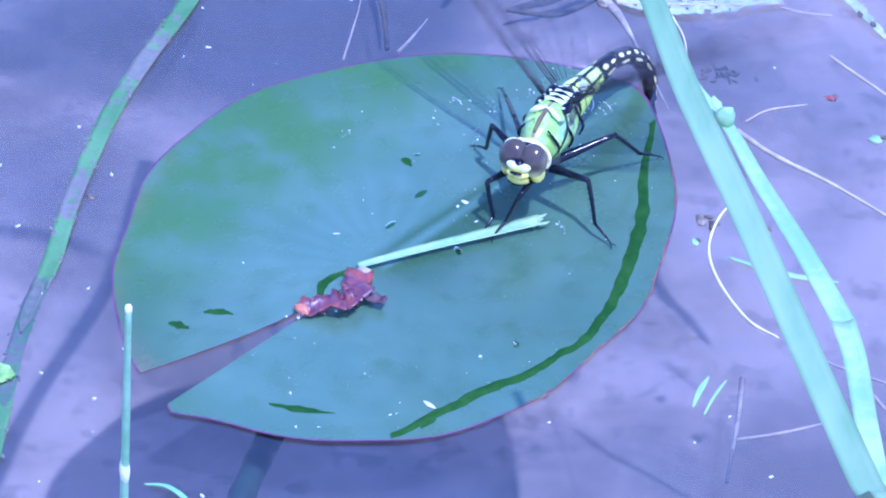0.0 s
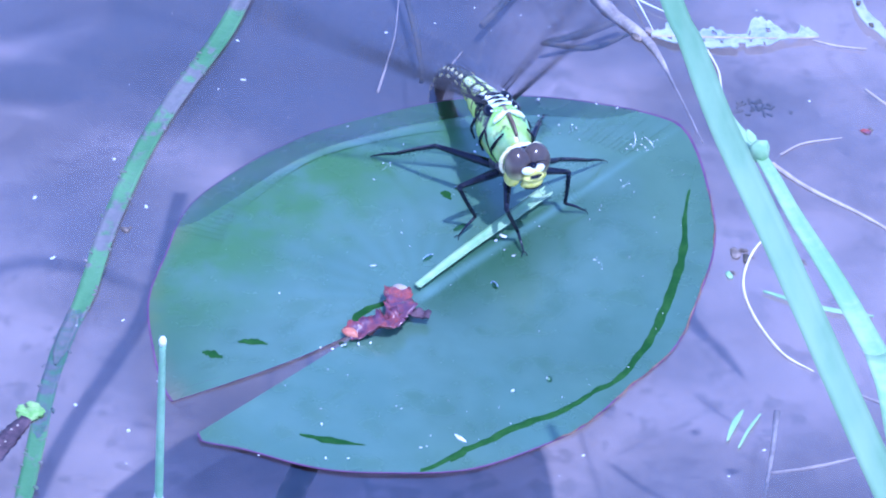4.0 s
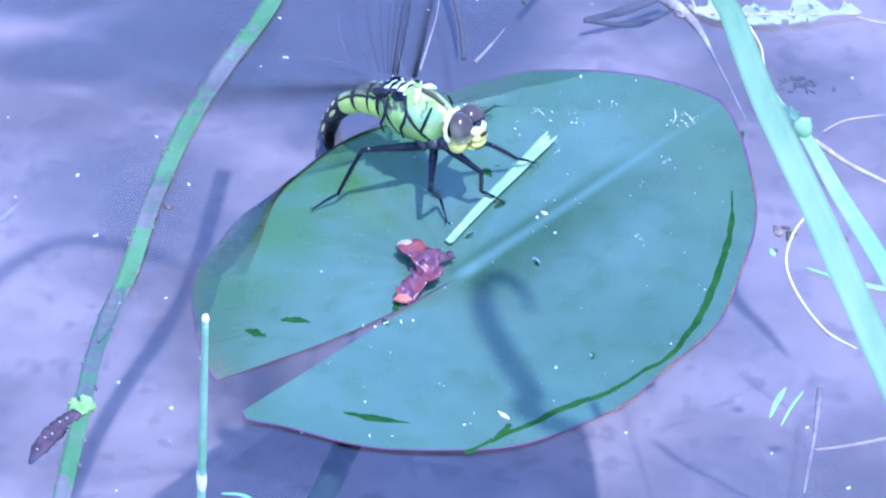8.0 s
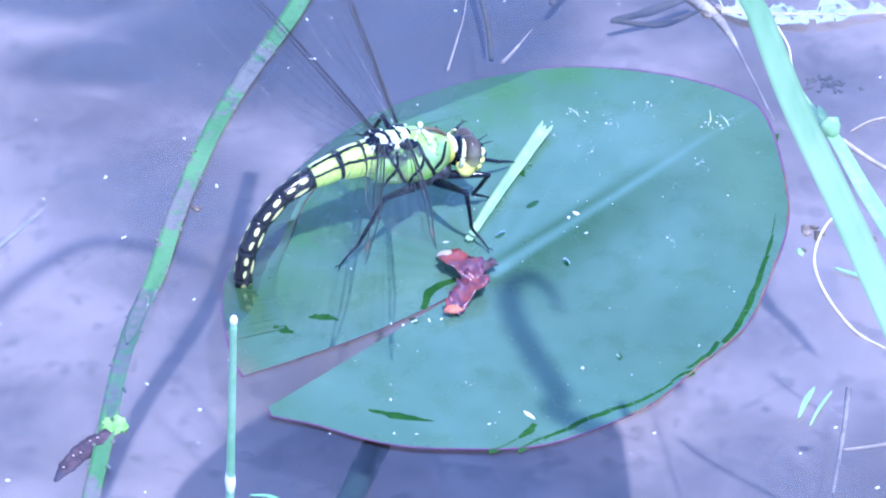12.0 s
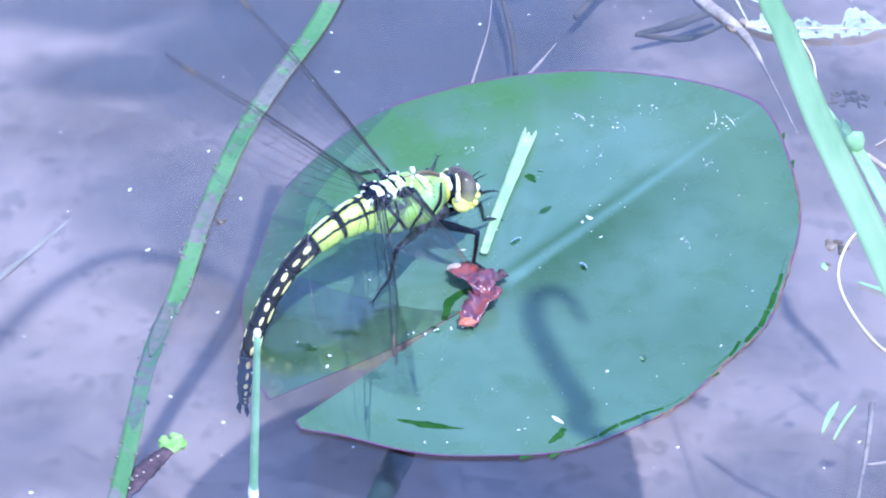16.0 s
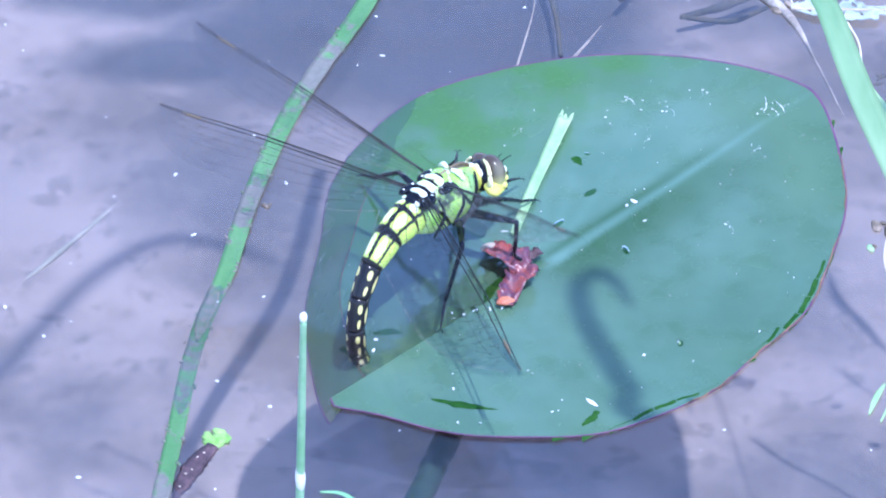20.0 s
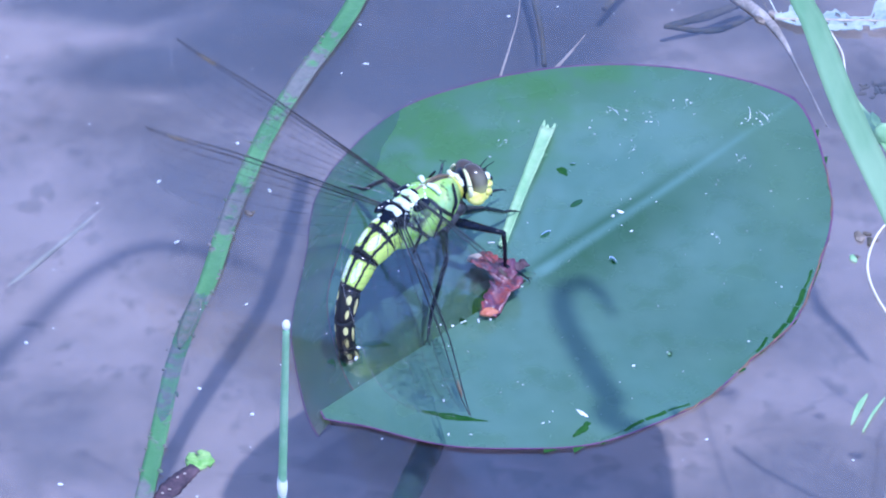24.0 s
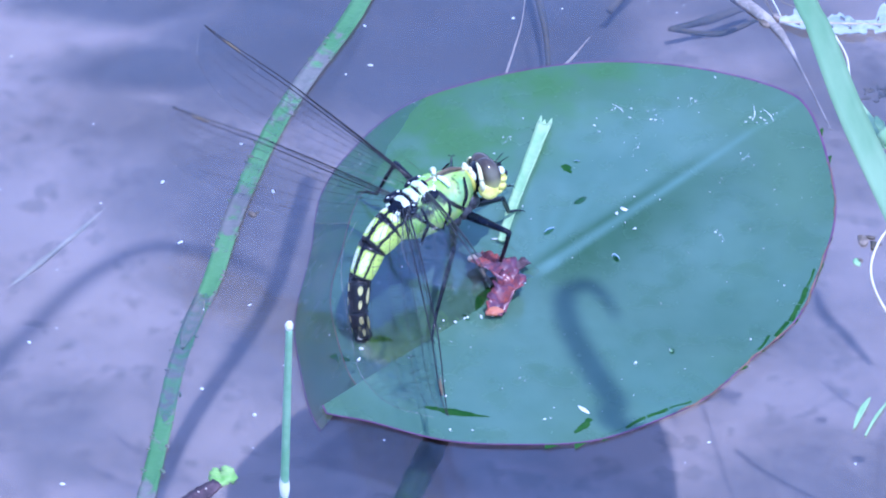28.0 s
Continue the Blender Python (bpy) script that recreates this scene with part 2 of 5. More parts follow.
EYE_MAT = Nodes("compound_eye", 0.13, 0.4)
EYE_MAT.put(EYE_MAT.bsdf.inputs["IOR"], 1.55)
_x, _y, _z = EYE_MAT.xyz(EYE_MAT.coord("Generated"))
_ox, _oy, _oz = EYE_MAT.xyz(EYE_MAT.coord())
_eye = EYE_MAT.mix(EYE_MAT.noise(420), (0.042, 0.031, 0.024), (0.095, 0.074, 0.056))
_eye = EYE_MAT.mix(EYE_MAT.ramp(EYE_MAT.math("ABSOLUTE", _oy), 0.0034, 0.0046, 0, 0.5), _eye, (0.26, 0.25, 0.15))
EYE_MAT.color(EYE_MAT.mix(EYE_MAT.ramp(_z, 0.12, 0.50), (0.52, 0.50, 0.20), _eye))


def thorax_material():
    n = Nodes("green_thorax", 0.27, 0.8)
    x, y, z = n.xyz(n.coord("Generated"))
    c = n.mix(n.ramp(n.noise(260), 0.35, 0.65), (0.30, 0.56, 0.08), (0.54, 0.74, 0.24))
    c = n.mix(n.ramp(n.noise(110), 0.52, 0.68, 0, 0.7), c, (0.50, 0.46, 0.08))
    c = n.mix(n.ramp(n.noise(170, None, 3), 0.5, 0.65, 0, 0.6), c, (0.14, 0.42, 0.22))
    c = n.mix(n.math("MULTIPLY", n.ramp(n.noise(420, None, 4), 0.56, 0.66), n.ramp(z, 0.45, 0.8, 0, 0.8)), c, (0.02, 0.03, 0.015))
    c = n.mix(n.ramp(x, 0.78, 0.9, 0, 0.45), c, (0.20, 0.26, 0.06))
    slant = n.math("ADD", x, n.math("MULTIPLY", z, 0.35))
    side = n.ramp(n.math("ABSOLUTE", n.math("SUBTRACT", y, 0.5)), 0.20, 0.30)
    for at in (0.52, 0.86):
        s = n.ramp(n.math("ABSOLUTE", n.math("SUBTRACT", n.math("ADD", slant, n.math("MULTIPLY", n.noise(300), 0.06)), at)), 0.012, 0.035, 1, 0)
        c = n.mix(n.math("MULTIPLY", s, side), c, (0.012, 0.012, 0.012))
    # a ragged dark band under the wing bases: black marking and painted wing shadow
    belt = n.math("MULTIPLY", n.ramp(n.math("ABSOLUTE", n.math("SUBTRACT", n.math("ADD", z, n.math("MULTIPLY", n.noise(220, None, 3), 0.12)), 0.84)), 0.05, 0.10, 1, 0), n.ramp(x, 0.62, 0.5))
    c = n.mix(n.math("MULTIPLY", belt, n.ramp(n.noise(360), 0.40, 0.52, 0, 0.85)), c, (0.014, 0.014, 0.02))
    top = n.math("MULTIPLY", n.ramp(n.math("ABSOLUTE", n.math("SUBTRACT", y, 0.5)), 0.02, 0.05, 1, 0), n.ramp(z, 0.6, 0.7))
    c = n.mix(top, c, (0.25, 0.20, 0.10))
    n.color(c)
    n.bump(n.noise(1500), 0.25, 0.0002)
    return n.mat


def abdomen_material(name, ground, spot, rows, ring, dorsal, stripe):
    """A segment: ground colour, paired side spots, dark rings at its ends and a dark line along its back."""
    n = Nodes(name, 0.18, 0.38)
    x, y, z = n.xyz(n.coord("Generated"))
    u = n.math("ABSOLUTE", n.math("ARCTAN2", n.math("SUBTRACT", y, 0.5), n.math("SUBTRACT", z, 0.5)))
    wob = n.math("MULTIPLY", n.math("SUBTRACT", n.noise(500), 0.5), 1.0)
    c = n.mix(n.noise(700), ground, tuple(v * 1.5 for v in ground))
    for ax, au, rx, ru in rows:
        dx = n.math("DIVIDE", n.math("SUBTRACT", x, ax), rx)
        du = n.math("DIVIDE", n.math("SUBTRACT", u, au), ru)
        d = n.math("ADD", n.math("SQRT", n.math("ADD", n.math("MULTIPLY", dx, dx), n.math("MULTIPLY", du, du))), wob)
        c = n.mix(n.ramp(d, 0.8, 1.05, 1, 0), c, spot)
    ends = n.ramp(n.math("ABSOLUTE", n.math("SUBTRACT", x, 0.5)), 0.5 - ring, 0.5 - ring * 0.6)
    c = n.mix(ends, c, (0.012, 0.012, 0.014))
    back = n.ramp(n.math("ADD", u, n.math("MULTIPLY", wob, 0.5)), dorsal * 0.75, dorsal, 1, 0)
    c = n.mix(back, c, (0.012, 0.012, 0.014))
    if stripe:
        s = n.ramp(n.math("ABSOLUTE", n.math("SUBTRACT", n.math("ADD", u, n.math("MULTIPLY", wob, 0.4)), stripe)), 0.07, 0.16, 1, 0)
        c = n.mix(s, c, (0.012, 0.012, 0.014))
    n.color(c)
    n.bump(n.noise(1800), 0.2, 0.0001)
    return n.mat


THORAX = thorax_material()
SEG_GREEN = abdomen_material("green_abdomen", (0.48, 0.62, 0.11), (0.84, 0.90, 0.72), [(0.48, 0.50, 0.32, 0.27)], 0.17, 0.17, 0.98)
SEG_BLACK = abdomen_material("black_spotted_abdomen", (0.013, 0.013, 0.015), (0.72, 0.66, 0.26),
                             [(0.72, 0.72, 0.14, 0.27), (0.28, 0.80, 0.15, 0.20), (0.52, 1.6, 0.26, 0.20)], 0.06, 0.18, 0.0)
# pale tone painted on the wing's hind edge for sun glints
WING_EDGE = mottled("glint_wing_edge", (0.06, 0.055, 0.05), (0.32, 0.30, 0.28), 420, 0.25, 0.8)
VEIN = mottled("wing_vein", (0.008, 0.008, 0.010), (0.018, 0.016, 0.016), 800, 0.4)


def wing_material():
    n = Nodes("wing_membrane")
    t = n.tree
    clear, gloss = t.nodes.new("ShaderNodeBsdfTransparent"), t.nodes.new("ShaderNodeBsdfGlossy")
    clear.inputs[0].default_value = (0.95, 0.95, 0.96, 1)
    gloss.inputs["Roughness"].default_value = 0.16
    fres = t.nodes.new("ShaderNodeFresnel")
    fres.inputs[0].default_value = 1.6
    # each small cell of the net bulges its own way
    b = t.nodes.new("ShaderNodeBump")
    b.inputs["Strength"].default_value, b.inputs["Distance"].default_value = 0.9, 0.0004
    n.put(b.inputs["Height"], n.noise(1100, None, 2))
    n.put(gloss.inputs["Normal"], b.outputs[0])
    m = t.nodes.new("ShaderNodeMixShader")
    n.put(m.inputs[0], n.math("MULTIPLY", fres.outputs[0], n.ramp(n.noise(900, None, 3), 0.54, 0.70, 0.2, 1.3))), n.put(m.inputs[1], clear.outputs[0]), n.put(m.inputs[2], gloss.outputs[0])
    t.links.new(m.outputs[0], n.out.inputs[0])
    return n.mat


def drop_material():
    n = Nodes("clear_drop", 0.03, 0.5)
    t = n.tree
    clear, gloss = t.nodes.new("ShaderNodeBsdfTransparent"), t.nodes.new("ShaderNodeBsdfGlossy")
    clear.inputs[0].default_value = (0.55, 0.70, 0.52, 1)
    gloss.inputs["Roughness"].default_value = 0.03
    fres = t.nodes.new("ShaderNodeFresnel")
    fres.inputs[0].default_value = 1.22
    m = t.nodes.new("ShaderNodeMixShader")
    n.put(m.inputs[0], fres.outputs[0]), n.put(m.inputs[1], clear.outputs[0]), n.put(m.inputs[2], gloss.outputs[0])
    t.links.new(m.outputs[0], n.out.inputs[0])
    return n.mat


WING, DROP = wing_material(), drop_material()
WET = mottled("wet_leaf_film", (0.014, 0.062, 0.010), (0.030, 0.095, 0.016), 260, 0.5, 0.06, 0.1, 0.0001)


# ---- mesh helpers, in millimetres ----
def mesh_of(name, bm, *mats, smooth=True):
    bmesh.ops.recalc_face_normals(bm, faces=bm.faces)
    data = bpy.data.meshes.new(name)
    bm.to_mesh(data)
    bm.free()
    data.transform(Matrix.Scale(MM, 4))
    for m in mats:
        data.materials.append(m)
    for p in data.polygons:
        p.use_smooth = smooth
    return data


def part(name, bm, mats, parent=None, label="", smooth=True):
    """Links a bmesh as one mesh object, under a thing or on its own."""
    ob = new(name, mesh_of(name, bm, *(mats if isinstance(mats, tuple) else (mats,)), smooth=smooth))
    ob.parent = parent
    return tagged(ob, label)


def thing(name, label, category, group="", at=None):
    ob = new(name)
    ob.empty_display_size = 0.005
    if at is not None:
        ob.matrix_basis = at
    return tagged(ob, label, category, group)


def curve_points(pts, n):
    """Points on a smooth line through pts (Catmull-Rom)."""
    p = [Vector(q) for q in pts]
    p = [2 * p[0] - p[1]] + p + [2 * p[-1] - p[-2]]
    out = []
    for i in range(n + 1):
        s = i / n * (len(p) - 3)
        k = min(int(s), len(p) - 4)
        f = s - k
        a, b, c, d = p[k:k + 4]
        out.append(0.5 * (2 * b + (c - a) * f + (2 * a - 5 * b + 4 * c - d) * f * f + (3 * b - a - 3 * c + d) * f ** 3))
    return out


def lerp_list(values, f):
    s = f * (len(values) - 1)
    k = min(int(s), len(values) - 2)
    return values[k] + (values[k + 1] - values[k]) * (s - k)


def sweep(pts, section, n=24, bm=None, up=(0, 0, 1), slot=0):
    """A section (function of 0..1 that gives a ring of (side, height)) swept along a smooth line, capped."""
    bm = bm or bmesh.new()
    line = curve_points(pts, n)
    rings = []
    for i, p in enumerate(line):
        d = (line[min(i + 1, n)] - line[max(i - 1, 0)]).normalized()
        s = d.cross(Vector(up))
        s = s.normalized() if s.length > 1e-6 else Vector((1, 0, 0))
        h = s.cross(d)
        rings.append([bm.verts.new(p + s * a + h * b) for a, b in section(i / n)])
    faces = []
    for a, b in zip(rings, rings[1:]):
        for j in range(len(a)):
            faces.append(bm.faces.new((a[j], a[j - 1], b[j - 1], b[j])))
    faces += [bm.faces.new(rings[0]), bm.faces.new(rings[-1])]
    for f in faces:
        f.material_index = slot
    return bm


def tube(pts, radii, n=24, sides=8, bm=None, flat=1.0, slot=0, wobble=0.0):
    rnd = random.Random(len(pts) * 7 + n)
    jit = [1 + rnd.uniform(-wobble, wobble) for _ in range(n + 1)]

    def section(f):
        r = lerp_list(radii, f) * jit[round(f * n)]
        return [(r * math.cos(k / sides * math.tau), r * flat * math.sin(k / sides * math.tau)) for k in range(sides)]
    return sweep(pts, section, n, bm, slot=slot)


def grass(pts, widths, thick, n=30, keel=0.3, bm=None, seed=0, uneven=0.04):
    """A grass blade: a shallow V in section with rounded, slightly uneven edges."""
    rnd = random.Random(seed)
    jit = [1 + rnd.uniform(-uneven, uneven) for _ in range(n + 1)]

    def section(f):
        w = lerp_list(widths, f) / 2 * jit[round(f * n)]
        k = w * keel
        return [(-w, k), (-w * 0.5, k * 0.35), (0, 0), (w * 0.5, k * 0.35), (w, k), (w * 0.95, k - thick * 0.5),
                (w * 0.5, k * 0.35 - thick), (0, -thick * 1.3), (-w * 0.5, k * 0.35 - thick), (-w * 0.95, k - thick * 0.5)]
    return sweep(pts, section, n, bm)


def blob(size, at=(0, 0, 0), bm=None, seg=16, ring=10, shape=None, turn=None):
    """An ellipsoid whose points a function may reshape; unit coordinates go in and out of it."""
    bm = bm or bmesh.new()
    made = bmesh.ops.create_uvsphere(bm, u_segments=seg, v_segments=ring, radius=1)["verts"]
    for v in made:
        c = v.co.copy()
        if shape:
            c = Vector(shape(c))
        c = Vector((c.x * size[0], c.y * size[1], c.z * size[2]))
        v.co = (turn @ c if turn else c) + Vector(at)
    return bm


# ---- setting: pond bed and water, to the horizon ----
def sheet(name, z, relief, mat, cells, label):
    bm = bmesh.new()
    near, far = 140.0, 300000.0
    line = [-near + 2 * near * i / cells for i in range(cells + 1)]
    out = [near * (far / near) ** (i / 9) for i in range(1, 10)]
    line = [-v for v in reversed(out)] + line + out
    grid = []
    for y in line:
        row = []
        for x in line:
            h = 0.0
            if relief and abs(x) < near * 1.5 and abs(y) < near * 1.5:
                h = relief * (noise.noise((x * 0.018, y * 0.018, 3.1)) + 0.35 * noise.noise((x * 0.07, y * 0.07, 8.2)))
            row.append(bm.verts.new((x, y, z + h)))
        grid.append(row)
    for a, b in zip(grid, grid[1:]):
        for i in range(len(line) - 1):
            bm.faces.new((a[i], a[i + 1], b[i + 1], b[i]))
    return tagged(part(name, bm, mat), label, "ground" if mat is MUD else "water", kind="structure")


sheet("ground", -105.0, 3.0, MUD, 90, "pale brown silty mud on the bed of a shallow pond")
sheet("water", 0.0, 0.0, WATER, 4, "still pond water reflecting a blue sky")
sheet("water_silt", -16.0, 0.0, SILT, 4, "milky layer of silt hanging in the pond water")

# ---- lily leaf: a rigid main blade and narrow sections that fold down on radial creases ----
RIB = 44.5
CREASES = tuple(range(0, 169, 2))
HINGE = 0.8
# the margin pieces lap over one another by this angle
LAP = 0.4


def margin(phi):
    """Distance from the leaf stalk to the margin, at an angle from the midrib in degrees."""
    c, s = math.cos(radians(phi)), math.sin(radians(phi))
    lo, hi = 0.0, 80.0
    for _ in range(30):
        r = (lo + hi) / 2
        u = r * c
        if s > 0:
            w = (u - 8.0) / (65.8 if u > 8.0 else 58.3)
            b, p = 52.0, (0.52 if w > 0 else 0.60)
        else:
            w = (u + 2.0) / (75.5 if u > -2.0 else 49.5)
            b, p = 43.0, (0.78 if w > 0 else 0.75)
        edge = b * max(0.0, 1 - w * w) ** p if abs(w) < 1 else 0.0
        lo, hi = (r, hi) if r * abs(s) < edge and abs(w) < 1 else (lo, r)
    def near(c, w):
        return math.exp(-((phi - c) / w) ** 2)
    lo *= 1 - 0.058 * near(10, 18) - 0.045 * near(36, 15) - 0.03 * near(105, 30) + 0.027 * near(-148, 14) + 0.03 * near(-181, 6)
    return lo * (1 + 0.012 * math.sin(radians(phi * 5)) + 0.008 * math.sin(radians(phi * 11 + 40)))


def leaf_height(r, phi):
    return 0.46 + 0.22 * max(0.0, math.sin(radians(phi * 1.05))) + 0.10 * math.sin(radians(phi * 2 + 30)) * (r / 50) ** 2 + (0.08 * math.sin(radians(phi * 7)) * (r / 50) if phi < 0 else 0.0) - 0.2 * math.exp(-(r / 7) ** 2)


def leaf_piece(name, a, b, steps, rings, parent, label=""):
    """A sector of the leaf between two angles and two shares of the radius."""
    bm = bmesh.new()
    top, low = [], []
    inner = rings[0] > 0
    if inner:
        rings = (rings[0] - 0.012, *rings)

    def row(phi):
        rim = margin(phi)
        t_row, l_row = [], []
        for j, f in enumerate(rings):
            r = rim * f
            sunk = 0.10 if inner and j == 0 else 0.0
            d = Vector((math.cos(radians(phi)), math.sin(radians(phi)), 0)) * r
            # the lobes curve a little along the notch
            if phi > 146:
                d.y -= 2.2 * (phi - 146) / 22 * math.sin(math.pi * f)
            z = leaf_height(r, phi) - sunk - (0.02 if inner and int(round(a + 0.4)) % 2 else 0.0)
            t_row.append(bm.verts.new((d.x, d.y, z)))
            l_row.append(bm.verts.new((d.x * 0.998, d.y * 0.998, z - 0.18)))
        return t_row, l_row
    last = len(rings) - 1
    outer = rings[-1] > 0.999
    for i in range(steps + 1):
        t_row, l_row = row(a + (b - a) * i / steps)
        top.append(t_row), low.append(l_row)
    for i in range(steps):
        for j in range(last):
            f = bm.faces.new((top[i][j], top[i][j + 1], top[i + 1][j + 1], top[i + 1][j]))
            f.material_index = 1 if outer and j >= last - 1 else 0
            bm.faces.new((low[i][j], low[i + 1][j], low[i + 1][j + 1], low[i][j + 1])).material_index = 2
        if outer:
            bm.faces.new((top[i][last], low[i][last], low[i + 1][last], top[i + 1][last])).material_index = 1
    for e, free in ((0, a < -170), (steps, b > 165)):
        for j in range(last if free else 0):
            wall = bm.faces.new((top[e][j], low[e][j], low[e][j + 1], top[e][j + 1]))
            wall.material_index = 1
    bmesh.ops.remove_doubles(bm, verts=bm.verts, dist=0.002)
    ob = part(name, bm, (LILY, LILY_RIM, LILY_UNDER), parent, label)
    ob.data.set_sharp_from_angle(angle=radians(35))
    return ob


INNER = (0.0, 0.06, 0.14, 0.24, 0.36, 0.48, 0.58, 0.70, HINGE)
OUTER = (HINGE, 0.84, 0.88, 0.92, 0.95, 0.97, 0.985, 0.993, 1.0)
lily = thing("lily_pad", "blue-green oval lily leaf with purple rim floating on water", "lily pad")
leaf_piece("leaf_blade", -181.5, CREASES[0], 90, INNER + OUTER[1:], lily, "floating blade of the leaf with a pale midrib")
lily_folds, lily_flaps = [], []
for a, b in zip(CREASES, CREASES[1:]):
    lily_folds.append(leaf_piece("leaf_fold", a, b, 2, INNER, lily, "part of the leaf that sinks under the dragonfly"))
    for c in (a, a + 1):
        lily_flaps.append(leaf_piece("leaf_margin", c - LAP, c + 1 + LAP * (c < 167), 1, OUTER, lily, "margin of the leaf that dips under water"))

# ---- dragonfly ----
SEGMENTS = (1.8, 4.5, 5.8, 5.8, 5.8, 5.5, 5.4, 4.6, 3.2, 1.8)
GIRTH = (3.5, 3.6, 2.9, 2.25, 1.95, 1.85, 1.9, 1.85, 1.7, 1.4, 1.0)
fly = thing("dragonfly", "green and black dragonfly laying eggs, standing on the lily leaf", "dragonfly")


def build_head():
    """The head with its parts; it turns on the neck."""
    head = part("head", blob((1.9, 3.3, 2.9), (9.6, 0, 0.2)), BLACK, fly, "dark back of the head")

    def eye_shape(c):
        # flattened behind, drawn out where the eyes meet
        return (c.x * (1.0 if c.x > 0 else 0.7), c.y * (1.0 if c.y > 0 else 0.8), c.z * (1.0 if c.z > 0 else 0.95))
    for side in (1, -1):
        bm = blob((2.55, 3.2, 3.35), (0, 0, 0), seg=32, ring=22, shape=eye_shape)
        flip = Matrix.Diagonal((1, side, 1))
        tilt = Euler((radians(-24), radians(-8), radians(-14))).to_matrix()
        for v in bm.verts:
            v.co = flip @ (tilt @ v.co + Vector((10.7, 1.3, 0.6)))
        part("eye", bm, EYE_MAT.mat, head, "large glossy grey-brown compound eye")
        arc = [(9.1 + 0.25 * abs(math.cos(radians(a))), side * (1.35 + 2.85 * math.sin(radians(a))), 0.6 + 2.75 * math.cos(radians(a))) for a in (18, 45, 75, 100, 125, 150)]
        part("pale_crescent", tube(arc, [0.2, 0.34, 0.40, 0.45, 0.5, 0.3], 20, 8), HEAD_CREAM, head, "cream band round the back of the eye")
        part("cheek", blob((1.9, 1.15, 1.9), (10.5, side * 2.6, -1.75), turn=Euler((side * 0.5, 0.3, 0)).to_matrix()), HEAD_YELLOW, head, "yellow cheek under the eye")
        part("pale_bar", blob((0.5, 0.9, 0.75), (8.0, side * 1.7, 2.0)), HEAD_CREAM, head, "cream spot on the back of the head")
        part("antenna", tube([(13.2, side * 0.8, 1.6), (14.2, side * 1.2, 2.3), (15.3, side * 1.6, 2.8)], [0.14, 0.06], 6, 5), BLACK, head)
        part("frons_patch", blob((0.75, 1.25, 0.72), (13.55, side * 1.05, 0.55), turn=Euler((0, 0.5, side * 0.25)).to_matrix()), HEAD_WHITE, head, "pale mint patch on the forehead")
    part("frons", blob((1.15, 2.0, 1.0), (13.3, 0, 0.1)), HEAD_YELLOW, head, "yellow swollen forehead")
    part("frons_mark", blob((0.8, 0.75, 0.5), (13.35, 0, 1.35)), BLACK, head, "black tubercle between the eyes")
    part("clypeus", blob((1.2, 2.1, 0.8), (13.5, 0, -1.0)), HEAD_YELLOW, head, "yellow face plate")
    part("clypeus_mark", tube([(14.5, -1.1, -0.35), (14.75, 0, -0.3), (14.5, 1.1, -0.35)], [0.15, 0.34, 0.15], 8, 6), BLACK, head, "dark cross mark on the face")
    part("labrum", blob((1.15, 2.0, 1.05), (13.2, 0, -2.2)), HEAD_YELLOW, head, "yellow upper lip")
    part("mouth_line", tube([(13.6, -1.7, -2.9), (14.0, 0, -3.1), (13.6, 1.7, -2.9)], [0.14, 0.14], 8, 5), BLACK, head)
    part("jaw", blob((1.4, 1.9, 0.7), (12.3, 0, -3.0)), HEAD_YELLOW, head)
    return head


